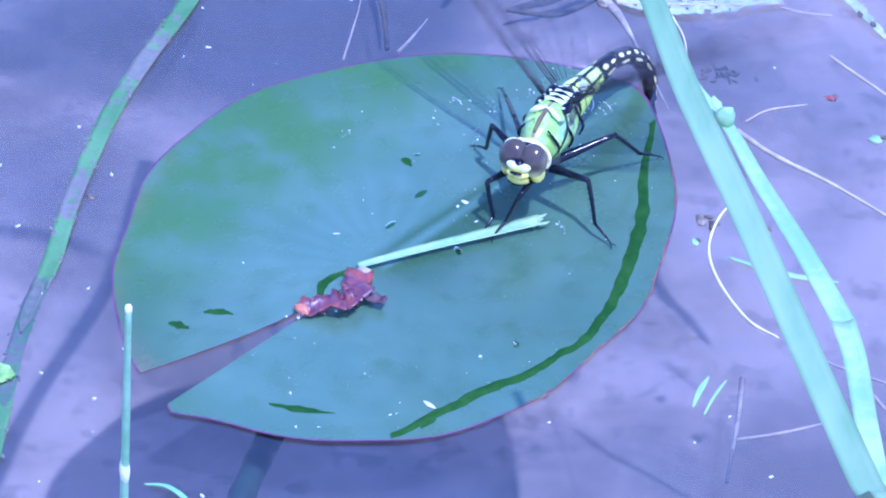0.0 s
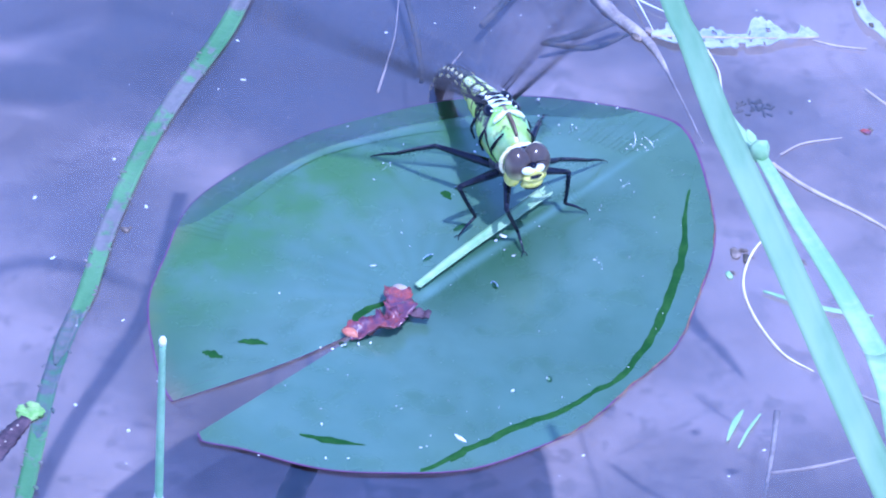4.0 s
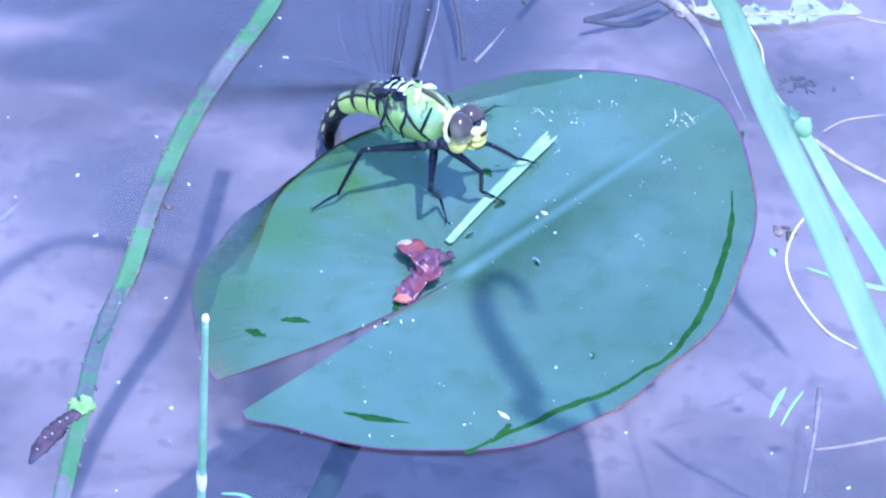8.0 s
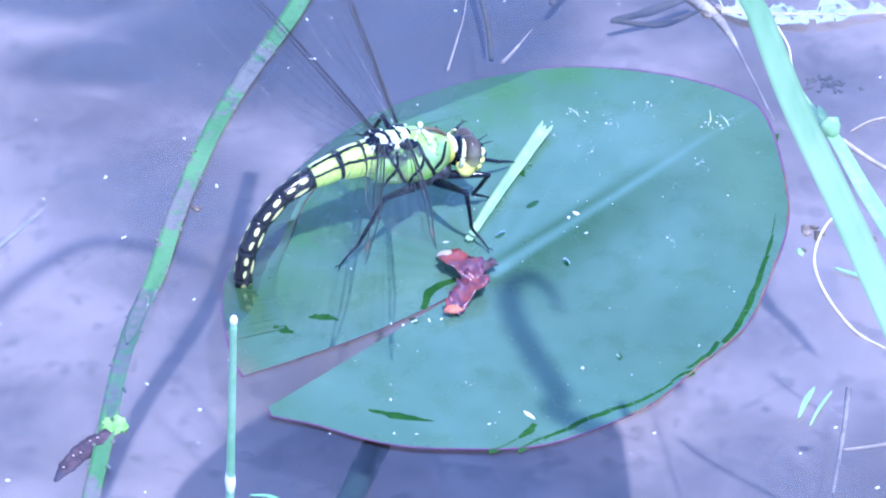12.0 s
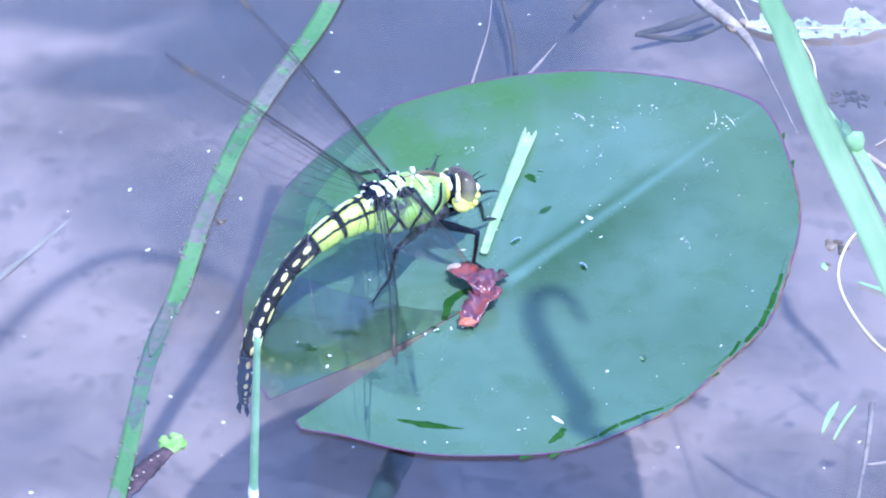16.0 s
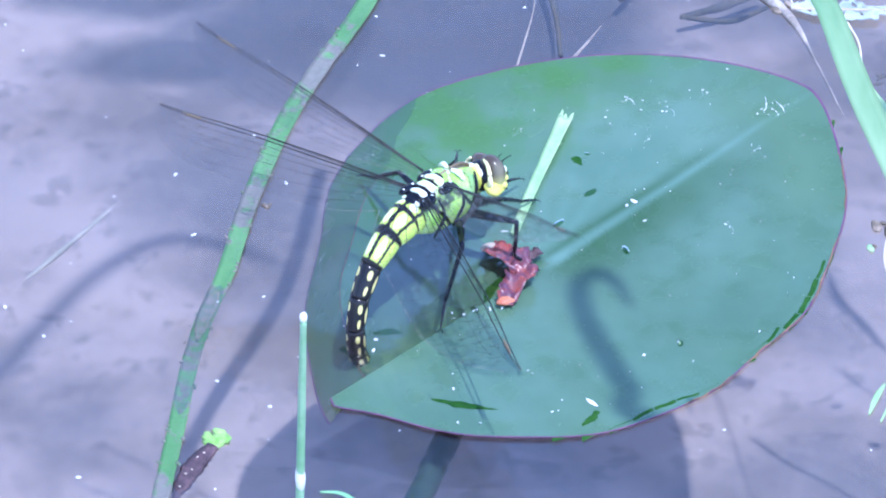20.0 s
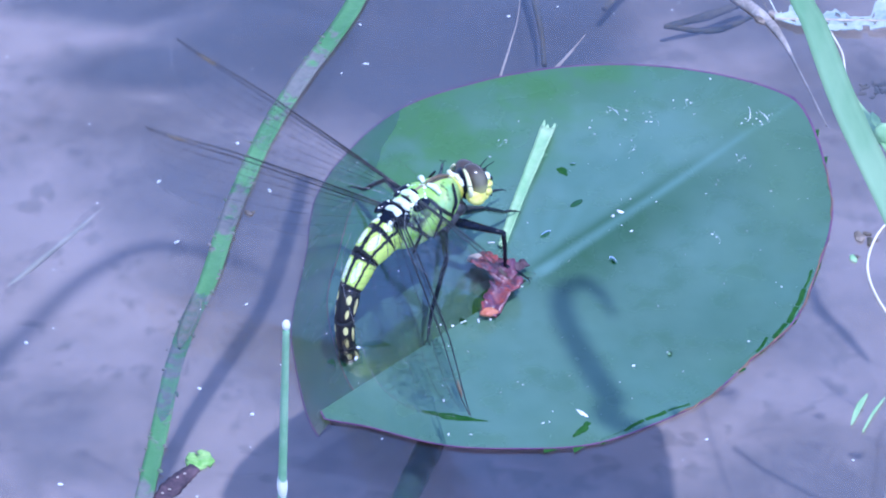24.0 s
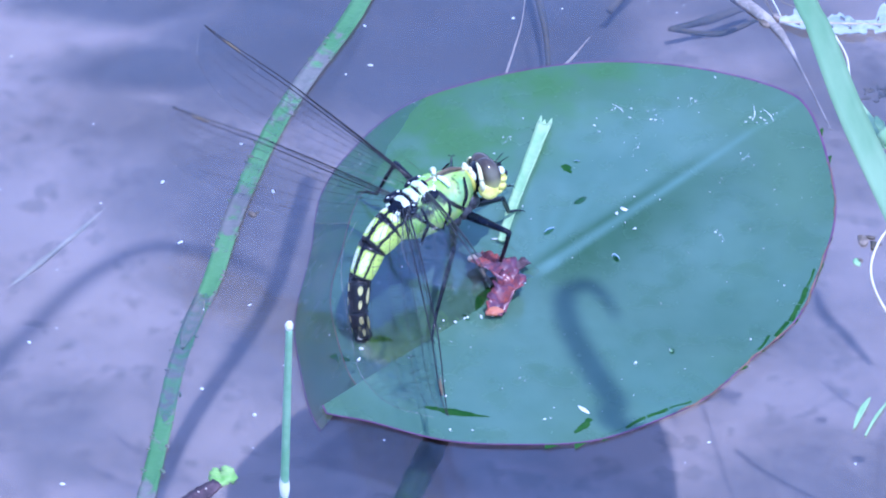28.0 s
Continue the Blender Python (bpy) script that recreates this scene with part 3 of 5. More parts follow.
def build_thorax():
    def shape(c):
        k = 1 - 0.10 * c.x - 0.12 * c.x * c.x
        return (c.x, c.y * k, c.z * (1.0 if c.z < 0 else 0.95) + 0.10 * (1 - c.x * c.x) * (c.x < 0.2))
    th = part("thorax", blob((9.0, 4.5, 5.5), (-0.3, 0, 0.3), seg=32, ring=20, shape=shape), THORAX, fly, "bright green thorax with black seams")
    part("breast", blob((5.2, 2.3, 1.9), (3.6, 0, -3.4)), HIP, th, "dark grey underside of the thorax")
    part("neck", tube([(7.2, 0, 0.5), (9.4, 0, 0.3)], [2.5, 1.8], 6, 12), HEAD_YELLOW, th)
    part("collar", blob((0.8, 2.2, 1.4), (8.2, 0, 1.6)), HEAD_WHITE, th, "pale collar behind the head")
    part("back_crest", tube([(6.8, 0, 3.9), (4.6, 0, 5.35), (2.0, 0, 6.0)], [0.25, 0.4, 0.3], 10, 6), RIDGE, th, "brown ridge along the front of the back")
    for side in (1, -1):
        part("shoulder_bar", tube([(1.7, side * 0.5, 6.0), (2.3, side * 1.8, 5.6), (2.4, side * 2.9, 4.7)], [0.35, 0.6, 0.3], 8, 6), SEG_GREEN_TOP, th, "mint bar in front of the wings")
    part("wing_saddle", blob((5.4, 2.3, 0.55), (-3.4, 0, 4.7), shape=lambda c: (c.x, c.y * (1 - 0.15 * c.x), c.z)), BLACK, th, "black saddle between the wing bases")
    for x, w in ((0.4, 1.1), (-1.6, 1.4), (-3.6, 1.1), (-5.6, 1.3), (-7.4, 1.1)):
        part("wing_plate", blob((1.15, w + 0.95, 0.42), (x, 0, 5.75 - 0.10 * abs(x + 1) ** 1.3), shape=lambda c: (c.x * 0.8 + 0.3 - 0.75 * abs(c.y), c.y, c.z - 0.5 * c.y * c.y)), SEG_GREEN_TOP, th, "pale mint plate between the wings")
    for x in (-0.6, -2.6, -4.6, -6.6):
        part("plate_seam", tube([(x, -2.2, 4.9), (x - 0.2, 0, 6.02 - 0.09 * abs(x + 1) ** 1.3), (x, 2.2, 4.9)], [0.26, 0.34, 0.26], 8, 5), BLACK, th, "black seam between the back plates")
    for x in (-1.6, -6.2):
        for side in (1, -1):
            part("wing_root", blob((1.9, 1.0, 0.7), (x, side * 2.5, 5.1 - 0.06 * abs(x)), turn=Euler((side * -0.5, 0, 0)).to_matrix()), BLACK, th, "black wing joint")
            for dx in (-0.9, 0.3, 1.2):
                part("root_knob", blob((0.3, 0.26, 0.22), (x + dx, side * 2.3, 5.6 - 0.06 * abs(x))), HEAD_WHITE, th)
    for x, y, dx in ((4.6, 3.55, 1.2), (0.4, 4.35, 0.6), (-4.4, 4.3, 0.4)):
        for side in (1, -1):
            part("side_seam", tube([(x + dx, side * (y - 1.3), 4.2), (x + 0.2, side * (y + 0.2), 1.6), (x - 1.2, side * (y + 0.15), -0.6), (x - 1.6, side * (y - 0.6), -2.8)], [0.2, 0.32, 0.28, 0.2], 12, 5), BLACK, th, "black seam on the side of the thorax")


RIDGE = mottled("brown_ridge", (0.11, 0.075, 0.04), (0.20, 0.15, 0.08), 300, 0.4)
SEG_GREEN_TOP = mottled("pale_green_plate", (0.56, 0.70, 0.46), (0.82, 0.86, 0.72), 400, 0.16, 0.7)


def build_segments():
    made = []
    for i, length in enumerate(SEGMENTS):
        r0, r1 = GIRTH[i], GIRTH[i + 1]

        def section(f, r0=r0, r1=r1):
            r = (r0 + (r1 - r0) * f) * (0.93 + 0.07 * math.sin(math.pi * min(1, f * 1.02)))
            return [(r * 0.94 * math.cos(k / 16 * math.tau), r * (0.92 + 0.1 * math.sin(k / 16 * math.tau)) * math.sin(k / 16 * math.tau)) for k in range(16)]
        bm = sweep([(0.35, 0, 0), (-length / 2, 0, 0), (-length - 0.25, 0, 0)], section, 8)
        made.append(part("abdomen_segment", bm, SEG_GREEN if i < 3 else SEG_BLACK, fly,
                         "pale green ring of the abdomen with black bands" if i < 3 else "black ring of the abdomen with yellow spots"))
    tip = made[-1]
    for side in (1, -1):
        part("tail_appendage", tube([(-1.8, side * 0.5, 0.3), (-3.6, side * 0.8, 0.5), (-5.0, side * 0.7, 0.3)], [0.3, 0.55, 0.12], 8, 6, flat=0.4), BLACK, tip)
    return made


def wing_outline(f, hind):
    """Leading and trailing edge offsets at a share f of the span."""
    lead = 0.9 * math.sin(math.pi * min(1, f * 1.05)) + (0.4 if f > 0.45 else 0) * (1 - f)
    wide = 13.5 if hind else 10.2
    root = 0.62 if hind else 0.25
    body = root + (1 - root) * math.sin(math.pi / 2 * min(1, f / (0.28 if hind else 0.6)))
    tipped = max(0.0, 1 - max(0.0, (f - 0.62) / 0.38) ** 2.4) ** 0.62
    return lead * tipped + 0.0, -wide * body * tipped + lead * 0.2


WINGS = []


def build_wing(root, side, hind):
    span = 47.0 if hind else 49.0
    n = 30
    bm = bmesh.new()
    rows = []
    for i in range(n + 1):
        f = i / n
        a, b = wing_outline(f, hind)
        row = []
        for j in range(7):
            g = j / 6
            row.append(bm.verts.new((a + (b - a) * g, side * f * span, 0.25 * math.sin(g * 9) * (1 - f) + 0.8 * f * f)))
        rows.append(row)
    for p, q in zip(rows, rows[1:]):
        for j in range(6):
            bm.faces.new((p[j], p[j + 1], q[j + 1], q[j]))
    bmesh.ops.remove_doubles(bm, verts=bm.verts, dist=0.001)
    wing = part("hind_wing" if hind else "fore_wing", bm, WING, fly, "clear glassy wing with a net of dark veins")
    vb = bmesh.new()

    def at(f, g):
        a, b = wing_outline(f, hind)
        return (a + (b - a) * g, side * f * span, 0.1 + 0.25 * math.sin(g * 9) * (1 - f) + 0.8 * f * f)
    # long veins that fan out from the root
    for g0, g1, r, end in ((0.0, 0.0, 0.26, 0.995), (0.05, 0.03, 0.16, 0.55), (0.10, 0.07, 0.24, 0.99), (0.15, 0.22, 0.10, 0.96),
                           (0.2, 0.4, 0.08, 0.93), (0.28, 0.6, 0.07, 0.86), (0.4, 0.85, 0.07, 0.7), (0.6, 0.97, 0.06, 0.45)):
        pts = [at(f * end, g0 + (g1 - g0) * f ** 0.8) for f in (0, 0.15, 0.3, 0.45, 0.6, 0.75, 0.9, 1.0)]
        tube(pts, [r * 0.70, r * 0.50, r * 0.33], 16, 4, vb)
    # cross veins
    rnd = random.Random(5 + hind)
    for k in range(56):
        f = 0.05 + 0.9 * k / 56
        for g in (0.02, 0.14, 0.3, 0.5, 0.7, 0.86):
            if rnd.random() < 0.86:
                f0 = f + rnd.uniform(-0.008, 0.008)
                g1 = min(1, g + rnd.uniform(0.12, 0.2))
                tube([at(f0, g), at(f0 + rnd.uniform(-0.012, 0.012), g1)], [0.02, 0.02], 1, 3, vb)
    part("vein_net", vb, VEIN, wing, "dark wing veins")
    part("wing_edge", tube([at(f, 1.0) for f in (0.02, 0.15, 0.3, 0.45, 0.6, 0.75, 0.9, 0.99)], [0.04, 0.035, 0.03], 24, 4), WING_EDGE, wing, "hind edge of the wing with painted pale glints")
    spot = bmesh.new()
    tube([at(0.82, 0.04), at(0.86, 0.045), at(0.90, 0.04)], [0.12, 0.3, 0.12], 6, 6, spot, flat=0.4)
    part("wing_spot", spot, RIDGE, wing, "brown spot near the wing tip")
    WINGS.append((wing, root, side, hind))
    return wing


HIP = mottled("grey_underside", (0.015, 0.017, 0.022), (0.055, 0.055, 0.06), 500, 0.4)
LEGS = {}
LEG_SIZE = {"fore": (8.0, 7.0, 4.0), "mid": (9.5, 8.5, 4.5), "hind": (12.0, 11.0, 5.0)}
HIPS = {"fore": (6.6, 1.7, -3.7), "mid": (4.4, 2.2, -4.3), "hind": (1.8, 2.5, -4.5)}


def build_leg(pair, side):
    a, b, c = LEG_SIZE[pair]
    hx, hy, hz = HIPS[pair]
    part("hip", blob((1.5, 1.15, 1.5), (hx, hy * side, hz + 0.6)), HIP, fly, "dark grey hip joint")
    femur = part("femur", tube([(0, 0, 0), (a * 0.3, 0, 0.1), (a, 0, 0)], [0.8, 0.85, 0.45], 10, 8), BLACK, fly, "glossy black upper leg")
    tibia = part("tibia", tube([(0, 0, 0), (b * 0.5, 0, 0.1), (b, 0, 0)], [0.46, 0.40, 0.34], 10, 7), BLACK, fly, "thin black shin")
    tarsus = part("tarsus", tube([(0, 0, 0), (c * 0.5, 0, 0.15), (c, 0, 0)], [0.30, 0.26, 0.14], 8, 6), BLACK, fly, "black foot")
    sp = bmesh.new()
    for k in range(7):
        x = b * (0.15 + 0.12 * k)
        for s in (1, -1):
            tube([(x, s * 0.2, -0.15), (x + 0.6, s * 0.6, -0.6)], [0.06, 0.02], 1, 3, sp)
    part("spines", sp, BLACK, tibia, "row of short leg spines")
    cl = bmesh.new()
    for s in (1, -1):
        tube([(c - 0.1, 0, 0), (c + 0.6, s * 0.45, 0.1), (c + 0.9, s * 0.6, -0.3)], [0.12, 0.04], 4, 4, cl)
    part("claws", cl, BLACK, tarsus)
    LEGS[pair, side] = (femur, tibia, tarsus)


fly_head = build_head()
build_thorax()
fly_segments = build_segments()
for side in (1, -1):
    build_wing((-1.8, side * 2.6, 6.0), side, False)
    build_wing((-6.4, side * 2.6, 5.6), side, True)
    for pair in ("fore", "mid", "hind"):
        build_leg(pair, side)

# ---- grass piece and red bract on the leaf ----
cut_blade = thing("cut_grass_piece", "short torn piece of pale green grass lying on the lily leaf", "grass piece")
bm = grass([(-17.3, 0, 0.5), (-6, 0.25, 0.6), (6, 0.15, 0.7), (17.3, 0, 0.9)], [1.5, 1.9, 2.3, 2.7], 0.35, 24, 0.35, seed=4)
part("grass_strip", bm, BLADE_PALE, cut_blade, "pale green ribbed strip")
for y, l in ((-0.9, 1.3), (0.2, 0.6), (1.0, 1.7)):
    part("torn_fibre", grass([(17.0, y, 1.0), (17.3 + l * 0.6, y * 1.05, 1.1), (17.3 + l, y * 1.15, 1.3)], [0.8, 0.5, 0.1], 0.2, 5, 0.2), BLADE_PALE, cut_blade)

bract = thing("red_bract", "crumpled dark red and purple plant scrap at the leaf notch", "plant scrap")


def crumple(c, k=1.0):
    return c + Vector((noise.noise(c * 0.35 * k), noise.noise(c * 0.35 * k + Vector((9, 1, 4))), noise.noise(c * 0.35 * k + Vector((2, 7, 3))))) * 1.3


def bract_lobe(pts, widths, seed):
    """A crumpled, folded strip of the bract."""
    bm = grass(pts, widths, 0.5, 22, 0.45, seed=seed, uneven=0.16)
    for v in bm.verts:
        c = crumple(v.co, 1.6)
        v.co = Vector((v.co.x + (c.x - v.co.x) * 0.3, v.co.y + (c.y - v.co.y) * 0.3, max(0.3, c.z)))
    return bm


part("upper_lobe", bract_lobe([(-0.6, 1.2, 0.8), (0.8, -1.2, 1.5), (3.2, -3.6, 1.9), (4.6, -6.0, 1.6)], [2.6, 5.0, 5.4, 4.0], 2), RED, bract, "folded red lobe")
part("lower_lobe", bract_lobe([(5.0, -5.2, 1.7), (3.8, -7.8, 1.5), (1.6, -11.0, 1.2), (0.2, -14.2, 0.8)], [4.0, 5.2, 4.2, 2.4], 5), RED, bract, "crumpled lower lobe")
part("stalk_end", bract_lobe([(3.4, -3.8, 1.7), (6.0, -2.6, 1.4), (8.2, -1.6, 0.9)], [2.2, 2.4, 2.0], 9), ROT, bract, "dark purple stalk end")
part("red_tip", blob((1.3, 1.0, 0.5), (0.3, -13.6, 1.1), shape=lambda c: crumple(c * 2) / 2), RED_TIP, bract, "orange-red torn tip")
part("pale_scar", blob((1.5, 1.0, 0.45), (-0.2, 1.2, 1.0), shape=lambda c: crumple(c * 2) / 2), STRAW, bract, "whitish torn end")

# ---- marks, drops and wet films carried on the leaf (in the leaf's own plane) ----
def on_leaf(u, v, dz=0.0):
    r, phi = math.hypot(u, v), math.degrees(math.atan2(v, u))
    return (u, v, leaf_height(r, phi) + dz)


def flat_strip(pts, widths, z, n=20, seed=0):
    """A thin wet film with an uneven edge."""
    bm = bmesh.new()
    line = curve_points([(u, v, 0) for u, v in pts], n)
    prev = None
    for i, p in enumerate(line):
        d = (line[min(i + 1, n)] - line[max(i - 1, 0)]).normalized()
        s = Vector((-d.y, d.x, 0))
        p = p + s * 0.3 * noise.noise((i * 0.35, seed * 1.9, 5.1))
        w = max(0.05, lerp_list(widths, i / n) * (1 + 0.45 * noise.noise((i * 0.3, seed * 3.7, 1.3))) / 2)
        row = []
        for g, h in ((-1, 0.0), (-0.5, 0.05), (0.5, 0.05), (1, 0.0)):
            q = p + s * w * g
            row.append(bm.verts.new((q.x, q.y, on_leaf(q.x, q.y)[2] + z + h)))
        if prev:
            for j in range(3):
                bm.faces.new((prev[j], prev[j + 1], row[j + 1], row[j]))
        prev = row
    return bm


for pts, w, k in (
    (((-14.9, 1.4), (-10.1, 4.0), (-4.1, 3.0)), [1.2, 1.8, 0.8], 9),
    (((-21.8, -32.4), (-23.9, -33.1), (-26.2, -33.1)), [1.0, 1.3, 0.4], 4),
    (((-39.4, -10.7), (-37.1, -15.2), (-33.6, -20.4)), [0.3, 1.7, 0.2], 5),
    (((-36.7, 15.9), (-36.1, 14.4), (-35.3, 12.4)), [0.6, 1.9, 0.4], 6),
    (((-30.6, 13.6), (-28.8, 11.8), (-27.4, 9.5)), [0.4, 1.8, 0.3], 7),
    (((23.9, 17.6), (24.4, 16.7), (23.8, 15.0)), [0.5, 1.8, 0.4], 8),
):
    phi = math.degrees(math.atan2(pts[1][1], pts[1][0]))
    part("wet_mark", flat_strip(pts, w, 0.05, 22, k), WET, lily_folds[int(phi / 2)] if 0 < phi < 168 else lily, "dark wet film on the leaf")


def film_share(phi):
    """Where the water film on the near margin lies, as a share of the leaf's radius."""
    return 0.882 + 0.10 * math.exp(-((phi + 5) / 9) ** 2) + 0.038 * math.exp(-((phi + 75) / 8) ** 2) - 0.038 * math.exp(-((phi + 108) / 13) ** 2) + 0.09 * math.exp(-((phi + 136) / 7) ** 2)


def film_piece(a, b):
    """A domed stretch of the water film between two angles."""
    bm = bmesh.new()
    prev = None
    for i in range(9):
        phi = a + (b - a) * i / 8
        r = margin(phi) * film_share(phi) + 0.35 * noise.noise((phi * 0.22, 3.3, 1.0))
        w = (1.5 + 1.1 * math.exp(-((phi + 38) / 24) ** 2) + 0.6 * math.exp(-((phi + 112) / 16) ** 2)) * (1 + 0.5 * noise.noise((phi * 0.3, 9.1, 2.0)))
        d = spoke(phi)
        row = []
        for g in (-1, -0.7, -0.35, 0, 0.35, 0.7, 1):
            q = d * (r + g * w / 2)
            row.append(bm.verts.new((q.x, q.y, on_leaf(q.x, q.y)[2] + 0.02 + 0.16 * (1 - g * g))))
        if prev:
            for j in range(6):
                bm.faces.new((prev[j], prev[j + 1], row[j + 1], row[j]))
        prev = row
    return bm


def spoke(phi):
    return Vector((math.cos(radians(phi)), math.sin(radians(phi)), 0))


FILM = []
for k in range(21):
    a = -7 - 6.1 * k
    FILM.append((part("water_film", film_piece(a + 0.12, a - 6.3), WET, lily, "dark green band of water creeping over the margin"), a - 3))

DROPS = (((19.3, 8.4), 1.5, 0.8), ((9.1, 6.4), 1.4, 0.8), ((12.2, -6.8), 1.2, 0.7), ((-18.2, 0.4), 1.0, 0.8), ((12.3, -7.1), 1.1, 0.6),
         ((27.0, 16.5), 0.6, 0.5), ((0.7, -30.7), 0.8, 0.6))
for (u, v), a, b in DROPS:
    turn = Euler((0, 0, radians(30 + 17 * u))).to_matrix()
    part("water_drop", blob((a, b * 0.75, 0.22), on_leaf(u, v, 0.04), turn=turn, seg=14, ring=8), DROP, lily, "clear water drop")

# white specks on the leaf: bird lime, scale, foam; small flecks painted for glints
speck_rnd = random.Random(11)


def fleck(size, at, seed, flat=0.25):
    r = random.Random(seed)
    off = Vector((r.uniform(0, 50), r.uniform(0, 50), r.uniform(0, 50)))
    return blob((size[0], size[1], max(0.07, min(size) * flat)), at, seg=8, ring=6, turn=Euler((0, 0, r.uniform(0, 6))).to_matrix(),
                shape=lambda c: c * (1 + 0.75 * noise.noise(c * 1.5 + off)))


for k, ((u, v), a, b) in enumerate((((-20.9, -30.2), 1.9, 0.8), ((23.2, 1.2), 1.1, 0.9), ((21.4, 1.4), 0.6, 0.5), ((-5.9, -28.3), 0.6, 0.5),
                                    ((-35.1, -11.6), 0.35, 0.3), ((-27.4, -27.3), 0.4, 0.35), ((37.2, 21.6), 0.45, 0.4), ((12.8, -38.0), 0.4, 0.3),
                                    ((0.7, -30.4), 0.7, 0.5), ((36.4, 19.7), 0.35, 0.3), ((64.1, 15.7), 0.4, 0.3), ((20.6, -3.8), 0.6, 0.4),
                                    ((-40.5, -18.0), 0.5, 0.35), ((-37.9, -20.7), 0.4, 0.3), ((0.5, 11.5), 1.2, 0.35), ((-16.6, 17.8), 0.4, 0.3), ((-35.0, -11.4), 0.4, 0.3))):
    part("white_fleck", fleck((a * 0.65, b * 0.5), on_leaf(u, v, 0.05), k, 0.12), FOAM, lily, "white fleck of dried scale, partly painted glint")
bm = bmesh.new()
for k in range(130):
    u, v = speck_rnd.uniform(-48, 70), speck_rnd.uniform(-42, 50)
    phi = math.degrees(math.atan2(v, u))
    if math.hypot(u, v) < 0.93 * margin(phi) and phi < 60:
        s = speck_rnd.uniform(0.04, 0.12)
        fl = fleck((s * 1.5, s), on_leaf(u, v, 0.04), k)
        me = bpy.data.meshes.new("tmp")
        fl.to_mesh(me), fl.free()
        bm.from_mesh(me)
        bpy.data.meshes.remove(me)
tagged(part("fine_specks", bm, FOAM, lily, "fine pale specks scattered on the leaf"), kind="stuff")
# the margin is dried brown along its near side
for k, (a0, a1) in enumerate(((-104, -88), (-84, -62), (-58, -36), (-30, -14))):
    pts = []
    for f in range(7):
        phi = a0 + (a1 - a0) * f / 6
        r = margin(phi) * (0.995 + 0.004 * math.sin(phi))
        pts.append((r * math.cos(radians(phi)), r * math.sin(radians(phi)), leaf_height(r, phi) - 0.02))
    part("dried_edge", tube(pts, [0.05, 0.17, 0.12, 0.18, 0.06], 18, 6, wobble=0.25), DRIED, lily, "brown dried edge of the leaf")
# short pale scratches and flakes
scale_rnd = random.Random(29)
for k, (u, v, a, l) in enumerate(((61, 3.5, 40, 2.4), (62.5, 1.0, 70, 1.8), (44, 22, 80, 1.6), (50, -4, 10, 1.5), (30, -16, 60, 1.2), (38, 12, 20, 1.4), (47, 14, 60, 1.2), (22, 30, 15, 1.3), (55, 14, 35, 1.6))):
    c, d = math.cos(radians(a)), math.sin(radians(a))
    pts = [(u - l * c, v - l * d), (u + 0.3 * d, v - 0.3 * c), (u + l * c, v + l * d)]
    part("scratch", flat_strip(pts, [0.04, 0.2, 0.05], 0.03, 12, 60 + k), FOAM if k < 3 else SCRATCH, lily, "pale scratch with flaking scale")
    for _ in range(4):
        at = on_leaf(u + scale_rnd.gauss(0, 1.6), v + scale_rnd.gauss(0, 1.6), 0.04)
        part("scale_flake", fleck((scale_rnd.uniform(0.12, 0.3), scale_rnd.uniform(0.08, 0.16)), at, 700 + scale_rnd.randrange(99), 0.2), FOAM, lily)
# bubbles along the notch
for k, (u, v) in enumerate(((-21.6, 2.1), (-19.9, 1.1), (-18.3, -0.1), (-16.7, -1.3), (-15.0, -3.0), (-18.0, 0.3), (-15.6, -1.5))):
    part("bubble", blob((0.2 + 0.06 * (k % 3), 0.2 + 0.05 * (k % 2), 0.2), (u + 0.5 * math.sin(k * 5), v + 0.35 * math.cos(k * 3), 0.6), seg=10, ring=6), FOAM, lily, "tiny bright bubble in the notch")

# ---- reeds and grass standing in and round the pond ----
reed = thing("floating_reed", "long green reed stem with silted patches bending over the water", "reed")
REED_LINE = ((-5.7, 121.0, 1.5), (-12.9, 79.6, 0.4), (-24.0, 50.9, 0.3), (-29.8, 34.1, 0.3), (-35.1, 12.1, 0.3), (-38.2, -6.4, 0.3), (-41.4, -17.0, -1.0), (-43.6, -30.2, -1.0), (-44.7, -45.5, 0.1), (-46.3, -62.1, 0.3), (-48.1, -80.4, 0.4))
part("stem", grass(REED_LINE, [3.7, 3.7, 3.7, 3.6, 3.4, 3.3, 3.1, 3.0, 3.0, 3.0, 3.0], 0.7, 66, 0.22, seed=8), REED, reed, "ribbed green stem")
line = [p + Vector((0, 0, 0.35)) for p in curve_points(REED_LINE, 66)[36:44]]
part("silt_crust", grass(line, [0.8, 2.5, 2.9, 2.8, 2.2, 0.5], 0.35, 20, 0.2, seed=4), REED_SILTED, reed, "grey-brown silt crust on the stem")
edge_rnd = random.Random(3)
reed_fine = curve_points(REED_LINE, 160)
for k in range(48):
    i = edge_rnd.randrange(20, 140)
    p, d = reed_fine[i], (reed_fine[i + 1] - reed_fine[i]).normalized()
    s = Vector((-d.y, d.x, 0)) * edge_rnd.choice((1.7, -1.9, 1.5, -1.5))
    part("edge_crumb", fleck((edge_rnd.uniform(0.15, 0.7), edge_rnd.uniform(0.15, 0.4)), p + s + Vector((0, 0, 0.3)), k, 0.6), REED_SILTED, reed)

